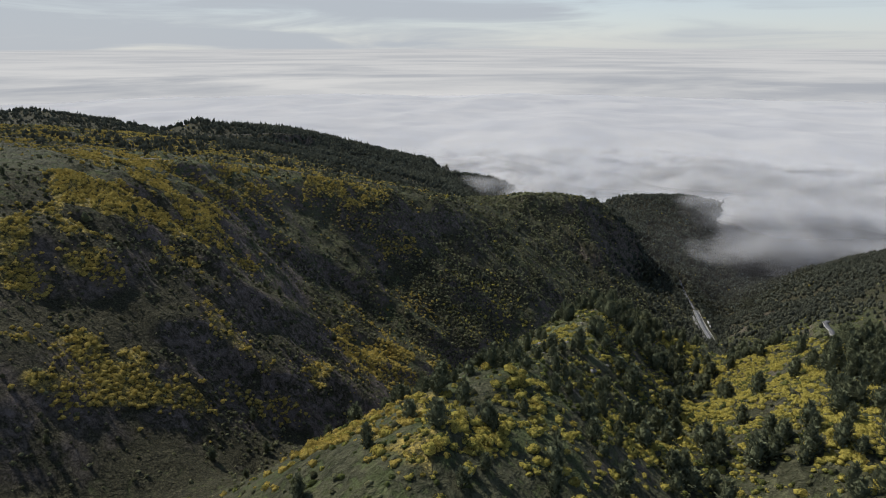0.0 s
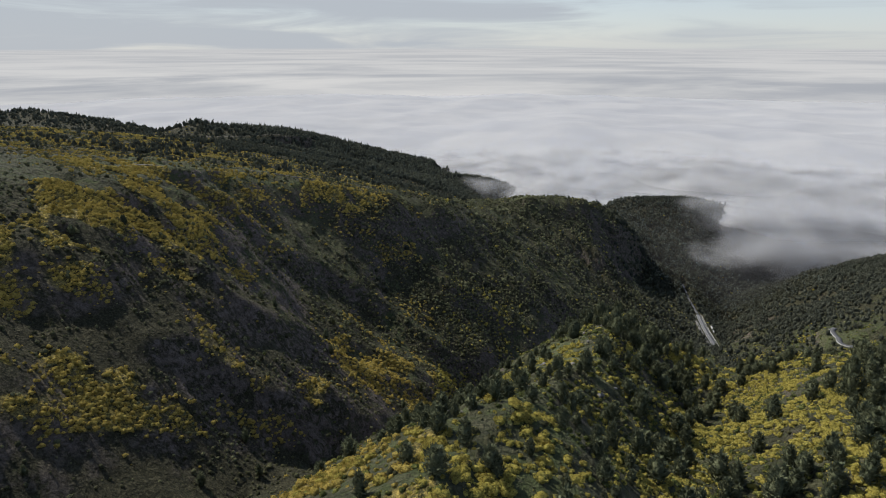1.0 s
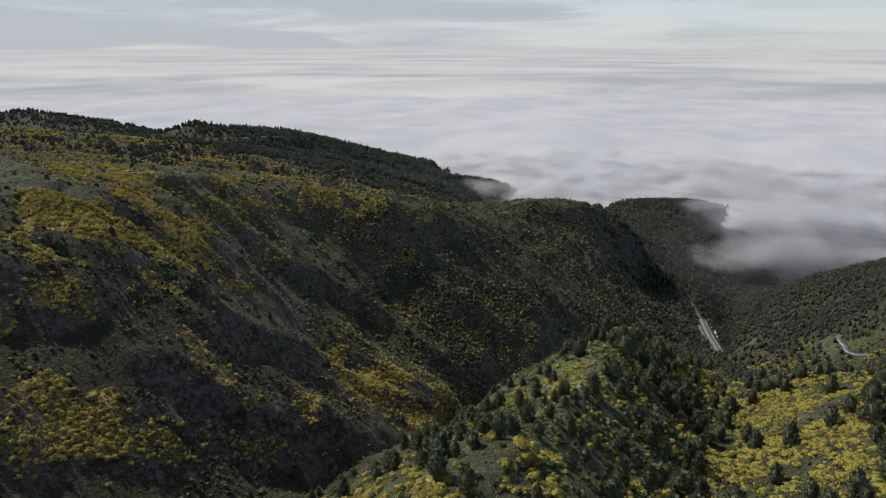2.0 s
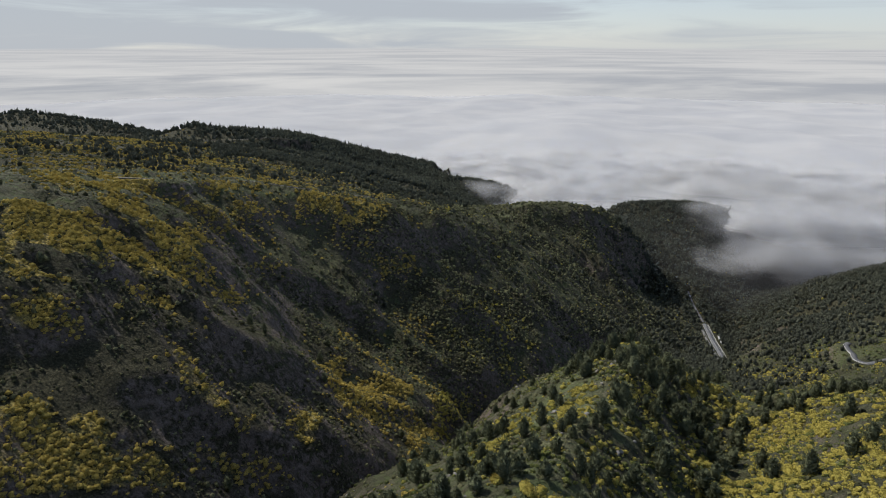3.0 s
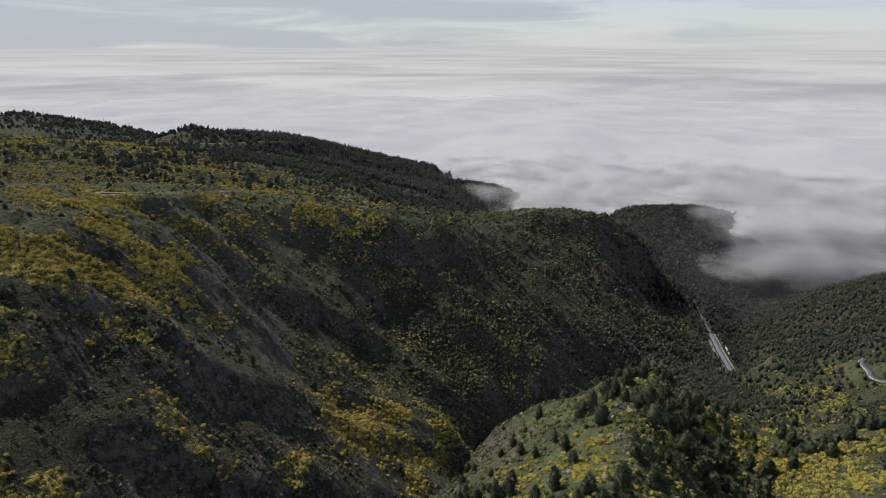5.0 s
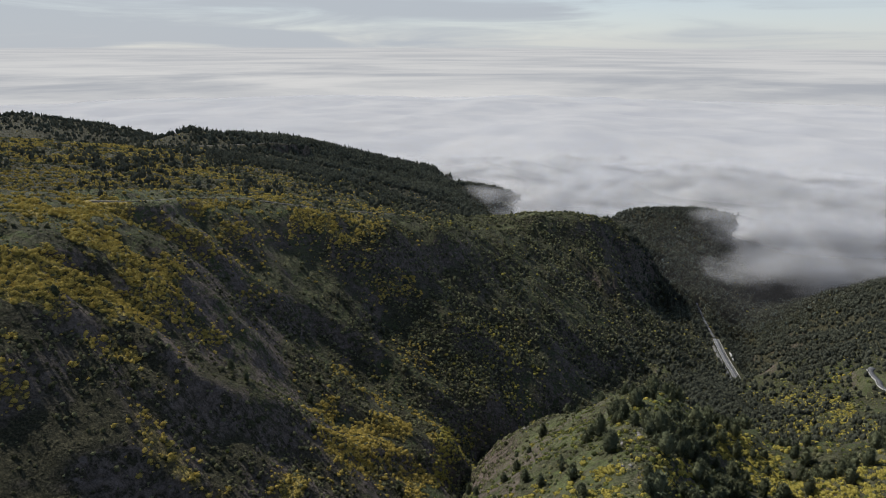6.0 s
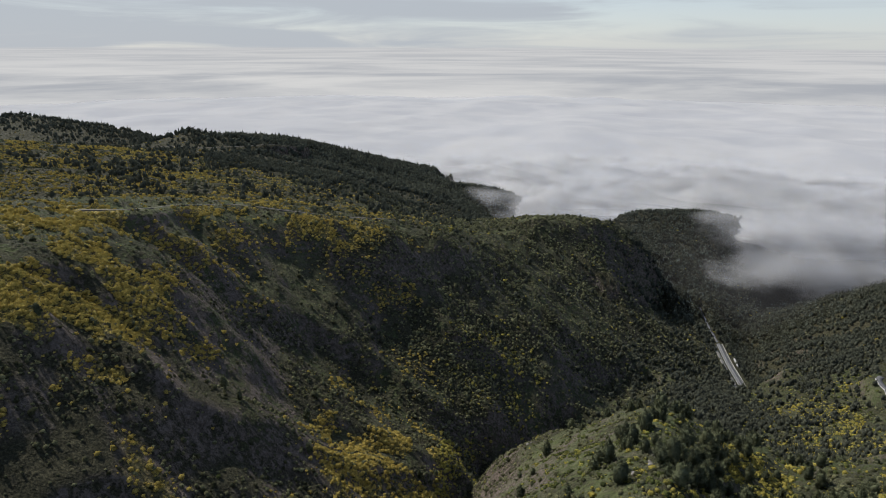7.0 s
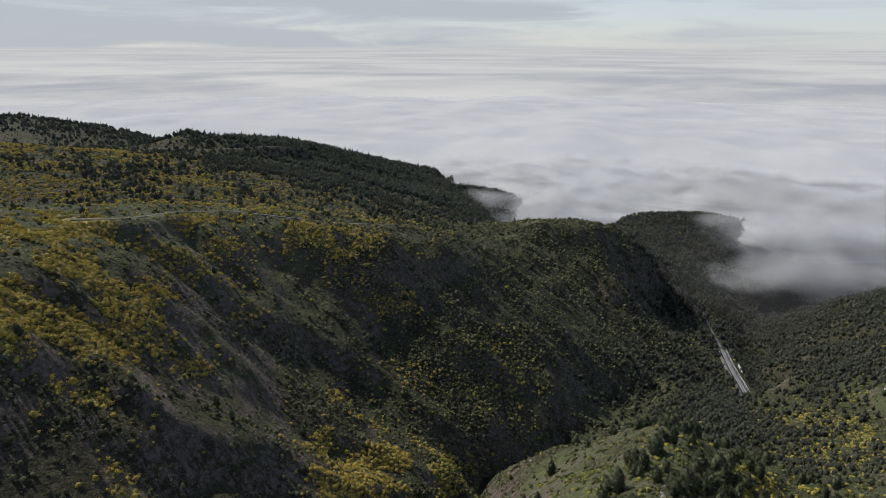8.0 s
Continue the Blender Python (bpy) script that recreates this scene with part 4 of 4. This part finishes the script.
def gorse_bush(r):
    """A mounded gorse bush, 1 high: green foliage with blossom sprays over it."""
    bush = new("gorse_bush")
    part("foliage", bush_form(r, BALL1, 5, 90, 0.14), M_GORSE_FRESH, bush, "spiny olive green foliage")
    part("blossom", moved(tuft_shape(r, 190, 0.10, (1.02, 1.02, 0.8)), 0, 0, 0.27), M_BLOSSOM, bush, "bright yellow blossom")
    return tagged(bush, "gorse bush in full yellow flower on the spur", "gorse bush", "gorse bushes on the spur")


def planted(makers, spots, sizes, r):
    """Each plant at its place; the first of each maker is moved there, the others are copies of it."""
    kinds = [m() for m in makers]
    heights = land(spots[:, 0], spots[:, 1])
    placed = set()
    for i, (spot, size, z) in enumerate(zip(spots, sizes, heights)):
        k = i % len(kinds)
        m = pose(spot[0], spot[1], z - 0.05 * size, 0, 0, r.rand() * 360) @ Matrix.Diagonal((size, size, size * (0.85 + 0.35 * r.rand()), 1))
        if k in placed:
            copy_thing(kinds[k], m @ Matrix.Diagonal((*[1 / c for c in kinds[k].scale], 1)))
        else:
            kinds[k].matrix_basis = m
            placed.add(k)


planted([lambda w=w: pine_tree(r, w) for w in (0.26, 0.34, 0.30, 0.38, 0.28, 0.32)], PINE_SPOTS, PINE_SIZE, r)
planted([lambda: gorse_bush(r) for _ in range(5)], GORSE_SPOTS, GORSE_SIZE, r)

# ---------------------------------------------------------------- roads


def ribbon(points, left, right, lift, step=3.0, depth=0.0):
    """A strip along a road between two offsets from its middle line; with a depth it is a solid band."""
    p, ahead = along(points, step)
    side = np.stack([ahead[:, 1], -ahead[:, 0]], 1)
    rows = []
    for off in (left, right):
        rows.append(np.stack([p[:, 0] + side[:, 0] * off, p[:, 1] + side[:, 1] * off, p[:, 2] + BASE + lift], 1))
    n = len(p)
    v = np.concatenate(rows)
    i = np.arange(n - 1)
    f = [np.stack([i, i + 1, n + i + 1, n + i], 1)]
    if depth:
        v = np.concatenate([v, v - np.array((0, 0, depth))])
        f += [np.stack([2 * n + i, 2 * n + i + 1, i + 1, i], 1), np.stack([n + i, n + i + 1, 3 * n + i + 1, 3 * n + i], 1), np.array([[0, n, 3 * n, 2 * n], [n - 1, 3 * n - 1, 4 * n - 1, 2 * n - 1]])]
    return v, np.concatenate(f)


def road(name, mat, half, points, label):
    ob = new(name, raw_mesh(name, *ribbon(points, -half, half, 0.35, 3.0, 0.8), mat))
    return tagged(ob, label, "road", kind="structure")


valley_half, valley_line = ROADS["valley"]
valley_road = road("road", M_ASPHALT, 2.9, valley_line, "grey asphalt road with a lay-by on the valley floor")
for off in (-2.7, 0.0, 2.7):
    v, f = ribbon(valley_line, off - 0.08, off + 0.08, 0.37)
    part("road_marking", (v, f), M_PAINT, valley_road, "white painted line")
lay_by = [(x - 6.6, y, z) for x, y, z in valley_line[:4]]
lay = new("lay_by", raw_mesh("lay_by", *ribbon(lay_by, -1.2, 2.2, 0.33, 3.0, 0.8), M_GRAVEL))
tagged(lay, "pale gravel and concrete strip beside the valley road", "lay-by", kind="structure")
for k in range(9):
    q = np.array(valley_line[1]) + (np.array(valley_line[3]) - np.array(valley_line[1])) * (k + 0.5) / 9
    bar = ribbon([tuple(q + np.array((-7.4, -2.6, 0))), tuple(q + np.array((-5.2, 0.0, 0)))], -0.22, 0.22, 0.36, 1.0)
    part("bay_marking", bar, M_PAINT, lay, "white bay line")


def low_wall(points, left, right, height, label):
    ob = new("low_wall", raw_mesh("low_wall", *ribbon(points, left, right, 0.35 + height, 2.0, height + 0.5), M_CONCRETE))
    return tagged(ob, label, "wall", kind="structure")


mid = np.array(valley_line[2])
low_wall([tuple(mid + np.array((5.5, -9, 0))), tuple(mid + np.array((9.5, 9, 0)))], 0.5, 2.2, 0.9, "white concrete platform wall beside the valley road")
low_wall(valley_line, 3.9, 4.15, 0.4, "pale concrete kerb wall along the valley road")
road("road", M_ASPHALT, 1.5, ROADS["upper"][1], "narrow grey asphalt road climbing the wooded valley")
bend_half, bend_line = ROADS["bend"]
bend_road = road("road", M_ASPHALT, 2.0, bend_line, "narrow grey asphalt road round a hillside bend")
low_wall(bend_line[1:8], 2.1, 2.4, 0.6, "white parapet wall on the outside of the road bend")
road("track", M_DIRT, 1.2, ROADS["track"][1], "brown dirt track along the hill crest")
road("road", M_DIRT, 2.4, ROADS["knoll"][1], "pale unpaved road below the far knoll")

# ---------------------------------------------------------------- rocks on the spur and in the ravine


def rock(r, length, wide, high):
    v, f = BALL2
    d = v / np.linalg.norm(v, axis=1)[:, None]
    cut = np.ones(len(d))
    for _ in range(7):
        n = r.normal(size=3)
        n /= np.linalg.norm(n)
        cut = np.minimum(cut, (0.42 + 0.3 * r.rand()) / np.maximum(d @ n, 0.25))
    v = d * cut[:, None] * (1 + 0.06 * r.rand(len(d), 1)) * np.array((length, wide, high))
    return raw_mesh("rock", v, f, M_ROCK)


rr = np.random.RandomState(77)
ROCKS = [(5, 118), (9, 132), (14, 139), (4, 145), (22, 150), (28, 158), (33, 166), (37, 172), (30, 178), (45, 196), (55, 215), (58, 219), (51, 212), (-30, 198), (-33, 203), (-28, 193), (-35, 195), (-31, 207), (44, 160), (48, 170), (60, 225), (-24, 160), (30, 330), (36, 326), (41, 332), (48, 322)]
for x, y in ROCKS:
    for _ in range(2):
        px, py = x + rr.normal() * 1.2, y + rr.normal() * 1.2
        size = 0.35 + 0.6 * rr.rand()
        ob = new("rock", rock(rr, size * 1.3, size, size * 0.75))
        ob.matrix_world = pose(px, py, float(land(px, py)) + 0.12 * size, rr.rand() * 20, rr.rand() * 20, rr.rand() * 360)
        tagged(ob, "weathered grey boulder lying in the turf", "rock", "boulders on the slopes")
